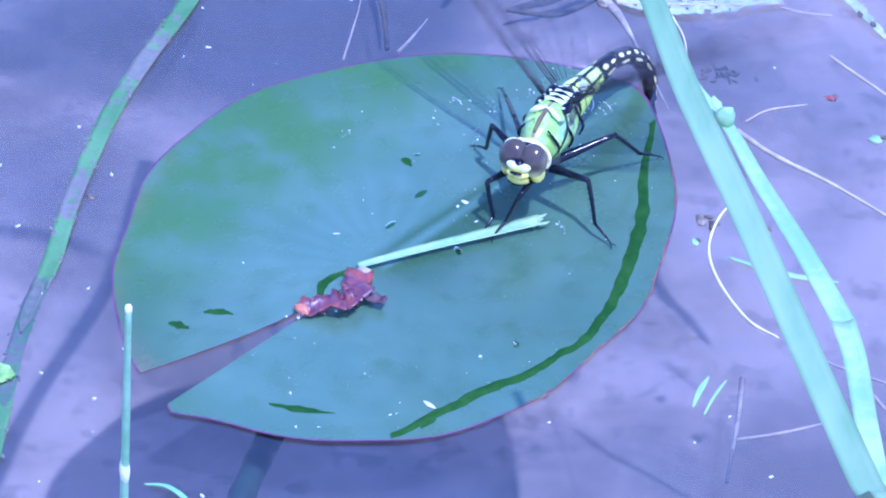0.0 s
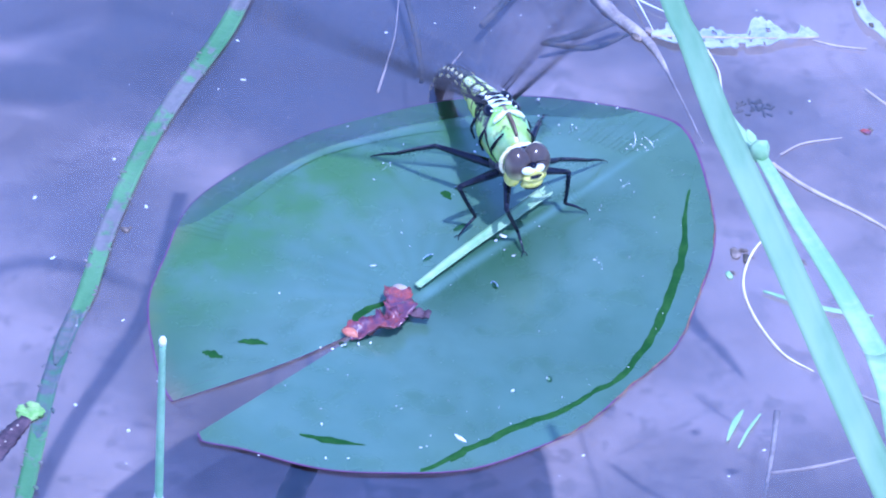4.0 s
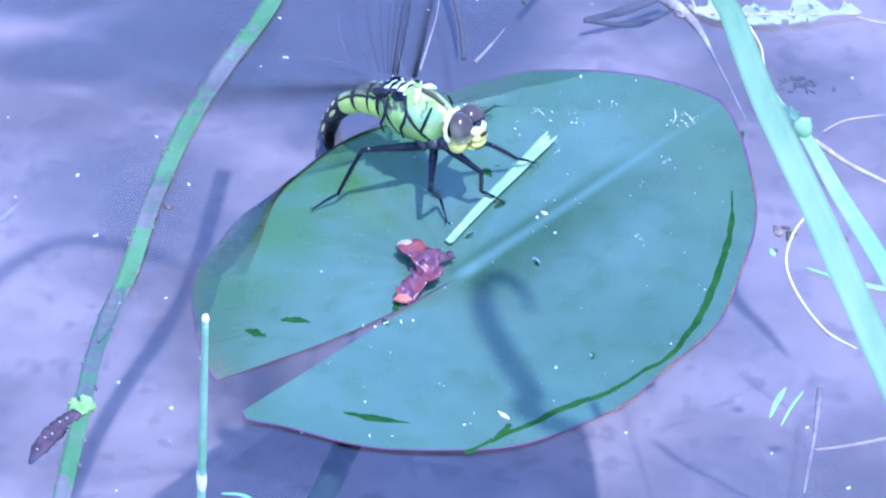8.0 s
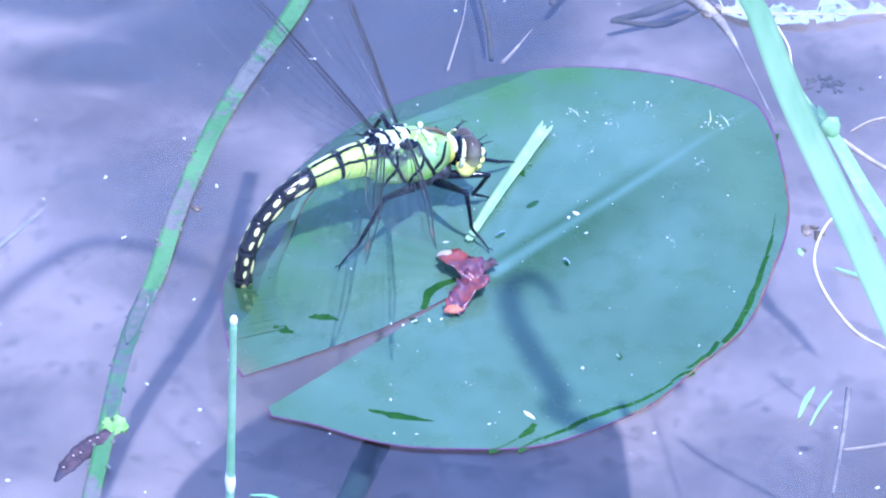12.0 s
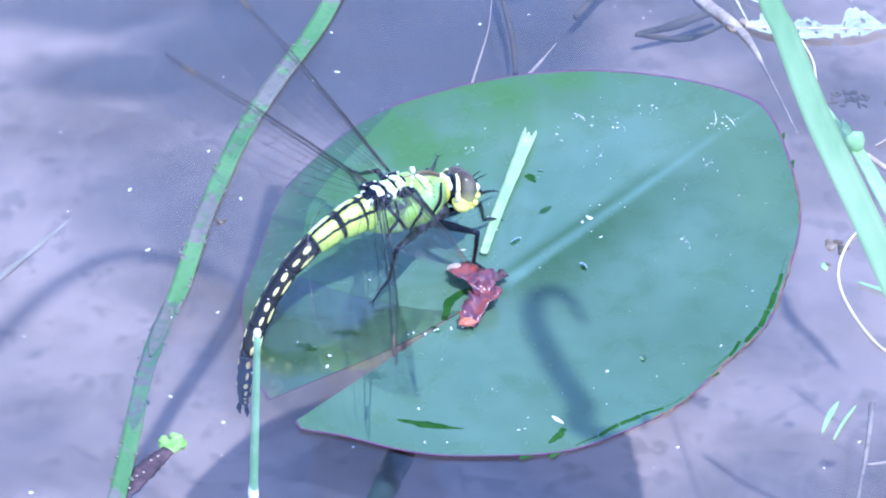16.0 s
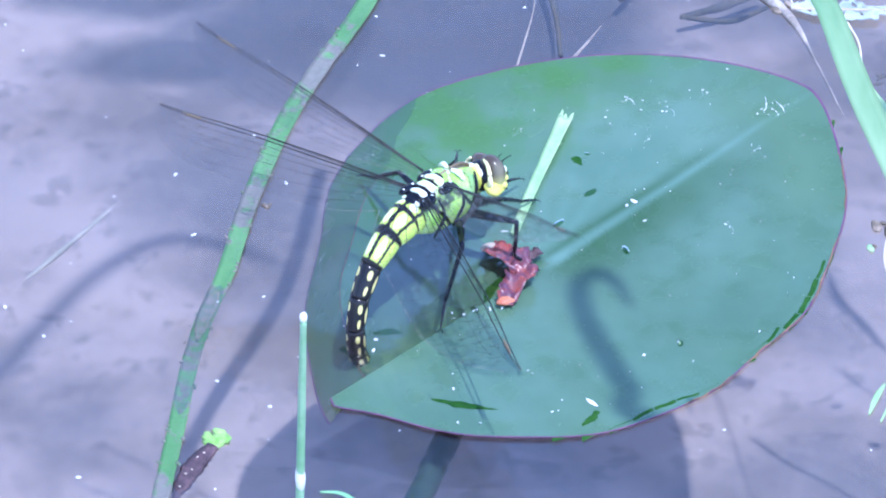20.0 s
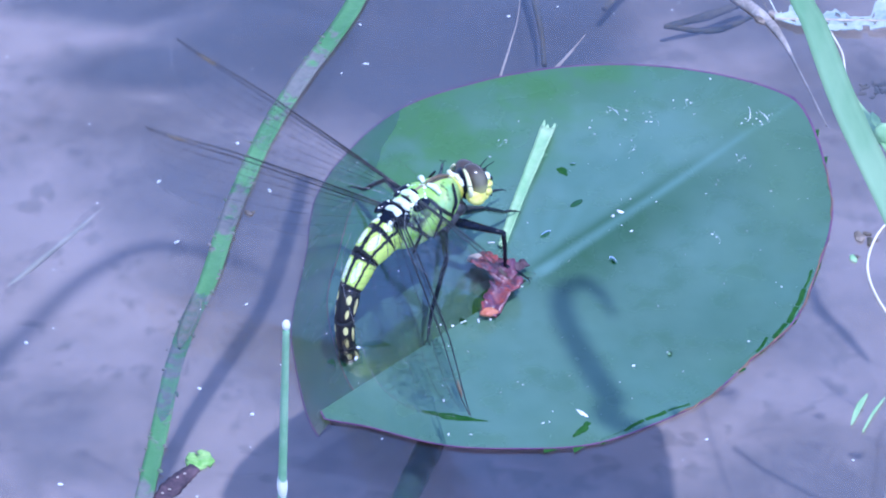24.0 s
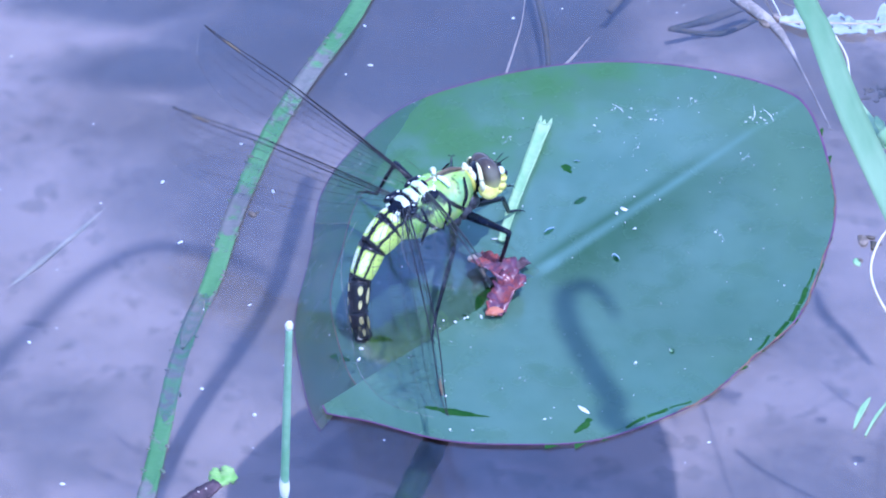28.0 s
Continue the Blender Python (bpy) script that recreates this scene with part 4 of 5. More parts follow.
stub = thing("cut_rush", "thin upright cut rush with white tip in the water", "rush")
STUB_TOP, STUB_FOOT = (-21.1, -82.7, 56.0), (-23.5, -78.8, 0.0)
stub_at = [Vector(STUB_FOOT) + (Vector(STUB_TOP) - Vector(STUB_FOOT)) * f for f in (-0.25, 0.3, 0.7, 1)]
part("stalk", tube(stub_at, [0.62, 0.7, 0.62, 0.5], 24, 10), RUSH, stub, "blue-green round stalk")
part("white_tip", blob((0.6, 0.6, 1.0), stub_at[3], shape=lambda c: c * (1 + 0.15 * noise.noise(c * 2))), PITH, stub, "white pithy cut end")
part("white_joint", blob((0.85, 0.85, 3.0), Vector(STUB_FOOT) + (Vector(STUB_TOP) - Vector(STUB_FOOT)) * 0.37), PITH, stub, "white swollen joint")

def nearer(pts, k):
    """Points moved towards the eye, to a share k of their distance."""
    e = Vector(EYE) / MM
    return [e + (Vector(q) - e) * k for q in pts]


def rooted(pts):
    """The line carried on down to the pond bed."""
    end = pts[-1]
    return [*pts, end + Vector((8, -32, -0.4 * end.z)), Vector((end.x + 12, end.y - 48, -106))]


TALL, BEND = 0.6, 0.78
tall = thing("tall_grass", "broad bright green grass blade leaning over the pond", "grass")
part("blade", grass(rooted(nearer([(65.4, 122.0, 2.0), (71.6, 78.9, 0.7), (73.8, 67.7, 0.8), (77.5, 41.6, 1.1), (83.5, 11.8, 1.0), (88.8, -15.8, 0.7), (93.4, -40.6, 0.6), (97.9, -65.0, 1.0), (102.0, -81.3, -1.0)], TALL)),
                    [2.5, 2.8, 3.0, 3.3, 3.4, 3.4, 3.4, 3.4, 3.3, 3.2, 2.9], 0.4, 56, 0.3, seed=21, uneven=0.008), BLADE, tall, "long arching blade")
stem2 = thing("flowering_grass", "slender pale green grass stem with a round green bud", "grass")
part("stem", grass(nearer([(77.3, 52.0, 0.5), (79.8, 43.3, 0.5), (84.3, 32.1, 0.6), (88.5, 15.3, 0.8), (94.0, -4.2, 1.2), (99.0, -25.0, 1.6)], BEND),
                   [1.4, 1.5, 1.9, 2.5, 3.0, 3.4], 0.5, 30, 0.3, seed=22, uneven=0.008), BLADE_PALE, stem2, "pale upper stem")
part("stem_bend", grass(rooted(nearer([(98.4, -24.7, 2.6), (99.4, -34.7, 2.4), (99.4, -48.6, 2.2), (99.8, -68.2, 1.5), (100.2, -81.3, -1.0)], BEND)), [3.4, 3.3, 3.1, 3.0, 2.8, 2.7, 2.6], 0.5, 24, 0.3, seed=23, uneven=0.008), BLADE_PALE, stem2, "bent lower stem")
part("bud", blob((1.5, 1.25, 1.85), nearer([(83.9, 33.2, 2.0)], BEND)[0], shape=lambda c: c * (1 + 0.2 * noise.noise(c * 1.7))), BLADE_PALE, stem2, "round yellow-green bud")
part("bud_leaf", grass(nearer([(83.3, 33.7, 2.6), (82.3, 35.5, 3.2), (81.8, 37.0, 4.0)], BEND), [0.7, 1.6, 0.3], 0.3, 8, 0.3), BLADE_PALE, stem2)

# ---- floating and sunken litter ----
leaf_eaten = thing("eaten_leaf", "pale insect-eaten willow leaf full of holes floating on the water", "leaf")


def eaten_leaf():
    """A blade on both sides of the rib, eaten back to ragged lobes."""
    bm = bmesh.new()
    line = curve_points([(66.6, 70.7, 0.5), (75.3, 70.3, 0.6), (84.0, 69.9, 0.7), (91.7, 69.8, 0.8), (98.9, 70.6, 0.6)], 72)
    above = (0.6, 2.4, 4.2, 4.0, 3.6, 1.2, 2.8, 2.2, 0.7, 0.6, 1.0, 5.6, 6.6, 4.8, 3.4, 0.8, 0.6, 3.4, 2.6, 0.3)
    below = (0.4, 1.4, 2.4, 2.8, 3.0, 3.2, 3.6, 3.8, 3.5, 3.3, 3.0, 2.9, 2.6, 2.0, 1.0, 0.5, 0.4, 0.4, 0.3, 0.2)
    prev = None
    for i, p in enumerate(line):
        f = i / 72
        rag = 1 + 0.45 * noise.noise((f * 40, 2, 1))
        hi, lo = lerp_list(above, f) * rag, lerp_list(below, f) * (1 + 0.2 * noise.noise((f * 30, 7, 1)))
        row = [bm.verts.new(p + Vector((0.25 * noise.noise((i * 0.5, g * 3, 2)), g * (hi if g > 0 else lo), 0.25 * abs(g) + 0.35 * noise.noise((i * 0.2, g * 2.2, 4))))) for g in (-1, -0.6, -0.25, 0, 0.25, 0.6, 1)]
        if prev:
            for k in range(6):
                if not (noise.noise((i * 0.35, k * 0.7, 7.7)) > 0.34 and k not in (2, 3)):
                    bm.faces.new((prev[k], prev[k + 1], row[k + 1], row[k]))
        prev = row
    loose = [v for v in bm.verts if not v.link_faces]
    bmesh.ops.delete(bm, geom=loose, context="VERTS")
    made = bmesh.ops.extrude_face_region(bm, geom=list(bm.faces))["geom"]
    for v in made:
        if isinstance(v, bmesh.types.BMVert):
            v.co.z += 0.25
    return bm


part("leaf_blade", eaten_leaf(), HOLED, leaf_eaten, "pale blade with eaten holes", smooth=False)
part("leaf_rib", tube([(66.6, 70.2, 0.8), (75.3, 69.9, 0.9), (84.0, 69.5, 1.0), (91.6, 69.4, 1.1), (98.9, 70.3, 0.8)], [0.3, 0.25, 0.15], 30, 6), STRAW, leaf_eaten, "leaf midrib")

rootlet = thing("pale_rootlet", "thin curling cream root drifting at the water surface", "root")
part("root_upper", tube([(77.0, 66.6, 0.4), (78.6, 59.9, 0.4), (78.8, 51.9, 0.4), (80.8, 39.0, 0.3), (82.9, 25.6, 0.3), (85.0, 12.4, 0.4)], [0.22, 0.2, 0.18], 40, 6), ROOT, rootlet)
part("root_lower", tube([(85.1, 12.4, 0.4), (80.4, 6.3, 0.5), (77.6, -2.6, 0.4), (78.7, -11.7, 0.3), (82.7, -21.5, 0.3), (87.6, -26.3, 0.3)], [0.2, 0.22, 0.25, 0.25, 0.22, 0.15], 40, 6, wobble=0.15), ROOT, rootlet)

for nm, label, mat, pts, radii in (
    ("straw", "tan dead straw lying on the water", STRAW, ((86.1, 31.5, 0.1), (92.1, 24.4, 0.1), (101.6, 16.2, 0.1), (113.4, 4.3, -0.0)), [0.75, 0.6, 0.5, 0.4]),
    ("straw", "thin pale straw half under the surface", STRAW, ((106.1, 54.6, 0.0), (110.7, 48.3, 0.1), (118.1, 39.0, 0.0)), [0.4, 0.45, 0.3]),
    ("straw", "thin pale straw half under the surface", STRAW, ((87.9, 34.2, 0.3), (92.5, 37.6, 0.3), (100.1, 39.5, 0.2)), [0.25, 0.25, 0.1]),
    ("straw", "pale straw sunken under the water", STRAW, ((78.2, -49.9, -1.5), (85.4, -48.8, -1.2), (93.3, -46.3, -1.2)), [0.4, 0.5, 0.3]),
    ("straw", "pale straw sunken under the water", STRAW, ((93.2, -30.2, -0.6), (98.7, -33.3, -0.8), (107.8, -38.1, -1.0)), [0.35, 0.4, 0.3]),
    ("straw", "pale straw sunken under the water", STRAW, ((102.2, -40.1, -0.5), (104.9, -45.6, -0.6), (109.6, -53.5, -1.0)), [0.5, 0.5, 0.3]),
    ("sunken_reed", "dark green stem under the water below the leaf", DARK_STEM, ((4.2, -25.4, -12.0), (0.2, -36.9, -12.0), (-4.3, -50.8, -12.0), (-9.1, -66.9, -12.0)), [2.2, 2.3, 2.3, 2.3]),
    ("sunken_thread", "thin pale thread rising under water", STRAW, ((13.7, 55.0, -1.5), (15.7, 64.4, -1.2), (17.3, 73.2, -1.0), (18.3, 86.3, -1.0)), [0.26, 0.18, 0.13, 0.10]),
    ("sunken_thread", "thin pale thread rising under water", STRAW, ((24.1, 56.9, -1.2), (26.9, 61.4, -1.0), (30.1, 67.4, -1.0)), [0.4, 0.26, 0.08]),
    ("sunken_thread", "thin dark thread under water", SUNKEN, ((22.2, 61.8, -4.0), (21.9, 71.8, -4.0), (20.5, 82.9, -4.0), (19.6, 92.4, -4.0)), [0.5, 0.5, 0.4, 0.4]),
    ("straw", "thin white straw crossing the silted stem", PITH, ((60.9, 91.6, 0.8), (63.7, 84.0, 0.8), (68.3, 79.1, 1.0), (74.1, 75.4, 1.0)), [0.25, 0.25, 0.15]),
    ("straw", "thin white straw crossing the silted stem", PITH, ((63.4, 85.1, 1.4), (65.4, 77.6, 1.4), (66.9, 71.9, 1.2)), [0.22, 0.22, 0.12]),
    ("straw", "thin tan stalk with a dark tip on the water", STRAW, ((97.7, 69.6, 0.5), (102.4, 67.8, 0.5), (107.8, 66.8, 0.5)), [0.3, 0.28, 0.4]),
    ("straw", "pale stick sunken under the water", SILTED, ((81.1, -31.9, -4.0), (79.4, -41.4, -5.0), (76.2, -55.6, -6.0)), [0.9, 0.6, 0.4]),
    ("sunken_strand", "dark branched strand under the water", SUNKEN, ((8.6, 225.9, -98.3), (18.9, 233.6, -98.3), (30.9, 240.2, -98.3)), [1.0, 1.1, 0.7]),
    ("sunken_strand", "dark strand under the water", SUNKEN, ((21.2, 236.5, -98.3), (24.5, 219.9, -98.3), (26.6, 206.1, -98.3), (27.3, 193.7, -98.3)), [0.8, 0.9, 0.7, 0.4]),
    ("sunken_strand", "dark strand under the water", SUNKEN, ((42.2, 209.5, -98.3), (48.9, 221.1, -98.3), (58.1, 238.5, -98.3)), [0.9, 0.9, 0.8]),
    ("sunken_strand", "dark strand under the water", SUNKEN, ((56.7, 202.6, -98.3), (65.9, 206.4, -98.3), (77, 212.9, -98.3)), [0.7, 1.1, 0.8]),
    ("sunken_strand", "thin dark branch under the water", SUNKEN, ((46.2, 81.2, -9.0), (56.1, 79.7, -9.0), (65.3, 85.4, -9.0)), [0.5, 0.6, 0.3]),
    ("sunken_reed", "pale brown silted stem at the water surface", SILTED, ((45.0, 112.4, -1.6), (54.0, 91.9, -1.0), (59.3, 79.7, -0.4), (66.1, 68.7, 0.2), (70.0, 56.2, -0.6), (74.1, 39.9, -1.5)), [1.3, 1.4, 1.4, 0.9, 0.28, 0.2]),
    ("sunken_strand", "pale mossy twig lying on the mud", MOSSY, ((-101.4, 101.3, -105.2), (-88.3, 120.3, -105.2), (-74.6, 140, -105.2), (-64.1, 156.3, -105.2)), [0.45, 0.6, 0.5, 0.2]),
):
    piece = thing(nm, label, "plant litter")
    if nm == "straw":
        radii = [r * 0.68 for r in radii]
    part("shaft", tube(pts, radii, 26, 8, wobble=0.12), mat, piece)

sprout = thing("bent_rush_tip", "pale blue-green rush tip bent over at the water surface", "rush")
part("tip", grass([(-20.5, -62.3, 0.4), (-16.8, -63.3, 0.8), (-13.5, -66.7, 0.8), (-11.4, -72.0, 0.6), (-10.3, -80.6, 0.2)], [0.3, 0.8, 1.0, 1.0, 0.9], 0.3, 22, 0.3, seed=51, uneven=0.02), RUSH, sprout, "bent pale tip")
sliver_home = Vector((73.6, -40.6, 0.4))
for dx, dy, l, w, a in ((-0.8, 0.4, 4.2, 1.0, 66), (1.5, -1.0, 4.8, 0.5, 62)):
    sl = thing("grass_sliver", "short light green sliver of cut grass floating on the water", "grass piece", "floating grass slivers")
    part("sliver", grass([(-l, 0, 0), (0, 0.2, 0.1), (l, 0, 0)], [0.3, w, w * 1.1, 0.3], 0.25, 10, 0.3), BLADE_PALE, sl)
    sl.matrix_basis = pose((sliver_home.x + dx) * MM, (sliver_home.y + dy) * MM, 0.0005, 0, 0, a)
sl = thing("grass_strip", "narrow light green grass strip floating on the water", "grass piece")
part("strip", grass([(80.9, -5.1, 0.5), (87.6, -8.5, 0.5), (93.4, -10.6, 0.5), (99.7, -11.8, 0.5)], [0.5, 1.2, 1.2, 0.3], 0.25, 20, 0.25), BLADE_PALE, sl)

strip = thing("rotting_leaf_strip", "narrow grey rotting leaf strip with dark holes on the water", "leaf")
part("strip_blade", grass([(107.3, 85.2, 0.4), (108.7, 76.8, 0.7), (112.7, 69.6, 0.6), (117.3, 59.6, 0.5)], [1.4, 2.2, 2.6, 2.4, 1.0], 0.3, 26, 0.4, seed=41, uneven=0.3), HOLED, strip, "pale ragged blade")
for k, (x, y, z) in enumerate(((107.9, 81.3, 1.0), (109.5, 73.9, 1.1), (113.2, 66.7, 1.0), (115.2, 63.6, 1.0))):
    part("rot_hole", fleck((0.9, 0.5), (x, y, z), 500 + k, 0.3), SUNKEN, strip, "dark rotted hole")
weed = thing("drowned_weed", "dark speckled tuft of drowned pond weed", "pond weed")
weed_rnd = random.Random(37)
for k in range(26):
    x, y, z = 84.6, 49.1, -0.5
    part("weed_frond", fleck((weed_rnd.uniform(0.5, 1.2), 0.35), (x + weed_rnd.gauss(0, 2.6), y + weed_rnd.gauss(0, 1.5), z), 520 + k, 0.4), SUNKEN, weed)

for k, (x, y, s) in enumerate(((77.0, 5.7, 1.6), (75.3, -0.3, 1.0), (78.7, 4.1, 1.2), (64.1, 70.8, 1.8), (66.7, 72.6, 1.4), (87.6, 2.6, 1.5),
                               (104.6, 41.5, 1.2), (111.5, 28.8, 1.5), (-32.1, 11.8, 0.9), (26.3, 97.1, 2.0))):
    crumb = thing("plant_crumb", "small brown-green crumb of plant litter floating on the water", "plant litter", "floating crumbs")
    m = (BARK, BLADE_PALE, SUNKEN, BARK, STRAW, HEAD_WHITE, RED, BLADE_PALE, BARK, SUNKEN)[k]
    part("flake", fleck((s, s * 0.6), (0, 0, 0.2), k + 60, 0.4), m, crumb)
    part("scrap", fleck((s * 0.5, s * 0.3), (s * 0.9, s * 0.5, 0.2), k + 80, 0.5), BARK, crumb)
    crumb.matrix_basis = pose(x * MM, y * MM, 0)

# foam and pollen on the open water
bm = bmesh.new()
foam_rnd = random.Random(23)
for k in range(120):
    x, y = foam_rnd.uniform(-110, 120), foam_rnd.uniform(-75, 85)
    s = foam_rnd.choice((0.08, 0.1, 0.14, 0.2, 0.3))
    fl = fleck((s * foam_rnd.uniform(1, 2), s), (x, y, 0.05), k + 200, 0.5)
    me = bpy.data.meshes.new("tmp")
    fl.to_mesh(me), fl.free()
    bm.from_mesh(me)
    bpy.data.meshes.remove(me)
tagged(part("foam_specks", bm, FOAM), "white foam specks and pollen on the water", "foam", kind="stuff")

# drifting scrap with a green tip
scrap = thing("drifting_scrap", "dark rotting plant scrap with a bright green tip", "plant litter")
for k, (x, y, r) in enumerate(((0.2, 0.6, 1.5), (1.6, 1.6, 1.7), (-0.6, 2.2, 1.3), (1.2, 3.2, 1.2))):
    part("green_lobe", fleck((r, r * 0.8), (x, y, 0.25), 301 + k, 0.3), LOBE, scrap, "bright yellow-green lobe")
for k in range(5):
    part("pink_bud", blob((0.24, 0.2, 0.12), (-1.5 - k * 1.1, -2.2 - k * 1.9 + (k % 2), 0.75), seg=8, ring=6), STRAW, scrap)
part("dark_stalk", tube([(0, 0, 0.1), (-3, -4, 0.0), (-5.5, -8.5, -0.2), (-7, -12, -0.5)], [1.3, 1.9, 1.6, 0.4], 20, 8, wobble=0.12, flat=0.35), ROT, scrap, "dark ragged stalk")

# ---- bent reed standing beside the view, whose hooked shadow falls on the leaf ----
bent = thing("bent_reed", "tall green reed with a hooked tip standing beside the leaf", "reed")
SHADE = [(32.5, -17.2, 1.0), (30.6, -11.2, 1.0), (27.2, -7.4, 1.0), (23.8, -10.6, 1.0), (24.2, -18.4, 1.0), (27.4, -28.4, 1.0), (31.3, -38.0, 1.0), (34.8, -45.7, 1.0)]
line = [Vector(p) + SUN * 200 for p in SHADE]
line += [line[-1] + Vector((50, -24, 4)), line[-1] + Vector((150, -60, -60)), line[-1] + Vector((190, -75, -292))]
part("hooked_blade", grass(line, [0.8, 2.2, 3.2, 4.0, 4.4, 4.6, 4.6, 4.6, 4.6, 4.4, 4.0], 0.5, 60, 0.15, seed=31, uneven=0.008), BLADE, bent, "green blade bent over at its tip")

# ---- another reed beside the view, arching over: its shadow lies on the bed ----
arch = thing("arching_reed", "tall green reed arching over beside the pool", "reed")
ARCH = [(-101.8, 78.2, -105), (-88.9, 96.3, -105), (-75.8, 118.3, -105), (-61.3, 128.3, -105), (-46, 124.6, -105), (-33.2, 116.8, -105)]
line = [Vector(p) + SUN * 300 for p in ARCH]
root = line[0]
line = [root + Vector((-330, -190, -270)), root + Vector((-270, -155, -90)), root + Vector((-150, -90, 10)), root + Vector((-60, -36, 12)), *line]
part("arching_blade", grass(line, [4.6, 4.8, 4.8, 4.8, 4.8, 4.6, 4.2, 3.4, 1.2], 0.5, 60, 0.15, seed=33, uneven=0.01), BLADE, arch, "green blade arching to its tip")


# ---- how things move ----
def smooth_at(table, t):
    """Values of a table of (t, values...) at t, straight between its rows."""
    if t <= table[0][0]:
        return table[0][1:]
    for a, b in zip(table, table[1:]):
        if t <= b[0]:
            f = (t - a[0]) / (b[0] - a[0])
            return [p + (q - p) * f for p, q in zip(a[1:], b[1:])]
    return table[-1][1:]


BODY, LEAF, FOLDS, FLAPS, FEET, BLADES, SCRAP = [], [], [], [], {}, [], []


def body(t, x, y, z, heading, pitch, bend, tail_bend, side_bend):
    BODY.append((t, x, y, z, heading, pitch, bend, tail_bend, side_bend))


def leaf_at(t, x, y, turn):
    LEAF.append((t, x, y, turn))


def folds(t, *angles):
    FOLDS.append((t, *angles))


def flaps(t, *angles):
    FLAPS.append((t, *angles))


def foot(pair, side, t, x, y):
    FEET.setdefault((pair, side), []).append((t, x, y))


def blade_at(t, x, y, turn):
    BLADES.append((t, x, y, turn))


def scrap_at(t, x, y):
    SCRAP.append((t, x, y))


def segment_poses(bend, tail_bend, side_bend):
    p, s, out = Vector((-7.6, 0, 1.2)), 0.0, []
    for length in SEGMENTS:
        m = s + length / 2
        a = radians(bend * min(m, 16) + tail_bend * max(m - 16, 0))
        y = radians(side_bend * m)
        out.append(pose(*(p * MM), 0, -math.degrees(a), -math.degrees(y)))
        p = p + length * Vector((-math.cos(a) * math.cos(y), math.cos(a) * math.sin(y), -math.sin(a)))
        s += length
    return out


def flap_frame(hinge, left, right):
    x = ((left + right) / 2 - hinge).normalized()
    y = right - left
    y = (y - x * y.dot(x)).normalized()
    m = Matrix((x, y, x.cross(y))).transposed().to_4x4()
    m.translation = hinge * MM
    return m


def flap_pose(a, b, dips):
    """A margin piece turned down about its hinge, its outer corners meeting those of its neighbours."""
    def corner(phi, dip):
        d, r = spoke(phi), margin(phi)
        p = d * r * HINGE
        p.z = leaf_height(r * HINGE, phi)
        flat = d * r
        flat.z = leaf_height(r, phi)
        drop = radians(dip)
        arm = (1 - HINGE) * r
        return flat, p + d * arm * math.cos(drop) + Vector((0, 0, (flat.z - p.z) - arm * math.sin(drop)))
    mid = (a + b) / 2
    hinge = spoke(mid) * margin(mid) * HINGE
    hinge.z = leaf_height(hinge.length, mid)
    ends = [corner(phi, float(np.interp(phi, (2, 13, 32, 52, 72, 92, 112, 134, 157), [0, *dips]))) for phi in (a, b)]
    return flap_frame(hinge, ends[0][1], ends[1][1]) @ flap_frame(hinge, ends[0][0], ends[1][0]).inverted()


def wing_pose(root, side, hind, lift):
    """A wing swept back and lifted by some degrees."""
    turn = Euler((0, 0, radians((21 if hind else 13) if side > 0 else (-28 if hind else -20)))).to_matrix() @ Euler((radians(side * lift), radians(4), 0)).to_matrix()
    return Matrix.Translation(Vector(root) * MM) @ turn.to_4x4()


def bone(a, b, up):
    """Pose at a whose x axis points to b (millimetres, in the body's space)."""
    x = (b - a).normalized()
    y = up.cross(x).normalized()
    z = x.cross(y)
    m = Matrix((x, y, z)).transposed().to_4x4()
    m.translation = a * MM
    return m


def leg_poses(pair, side, ground_point, inv):
    la, lb, lc = LEG_SIZE[pair]
    hx, hy, hz = HIPS[pair]
    hip = Vector((hx, hy * side, hz))
    tip = inv @ (Vector(ground_point) * MM) / MM
    up = (inv.to_3x3() @ Vector((0, 0, 1))).normalized()
    flat = tip - hip
    flat = flat - up * flat.dot(up)
    flat = flat.normalized() if flat.length > 0.1 else Vector((0, side, 0))
    ankle = tip - flat * lc * 0.85 + up * lc * 0.45
    d = ankle - hip
    reach = min(d.length, (la + lb) * 0.995)
    d.normalize()
    ankle = hip + d * reach
    k = (la * la - lb * lb + reach * reach) / (2 * reach)
    h = math.sqrt(max(0.05, la * la - k * k))
    pole = up * 1.0 + Vector((0, side, 0)) * 0.35
    pole = (pole - d * pole.dot(d)).normalized()
    knee = hip + d * k + pole * h
    tip = ankle + (tip - ankle).normalized() * lc
    return bone(hip, knee, pole), bone(knee, ankle, pole), bone(ankle, tip, up)


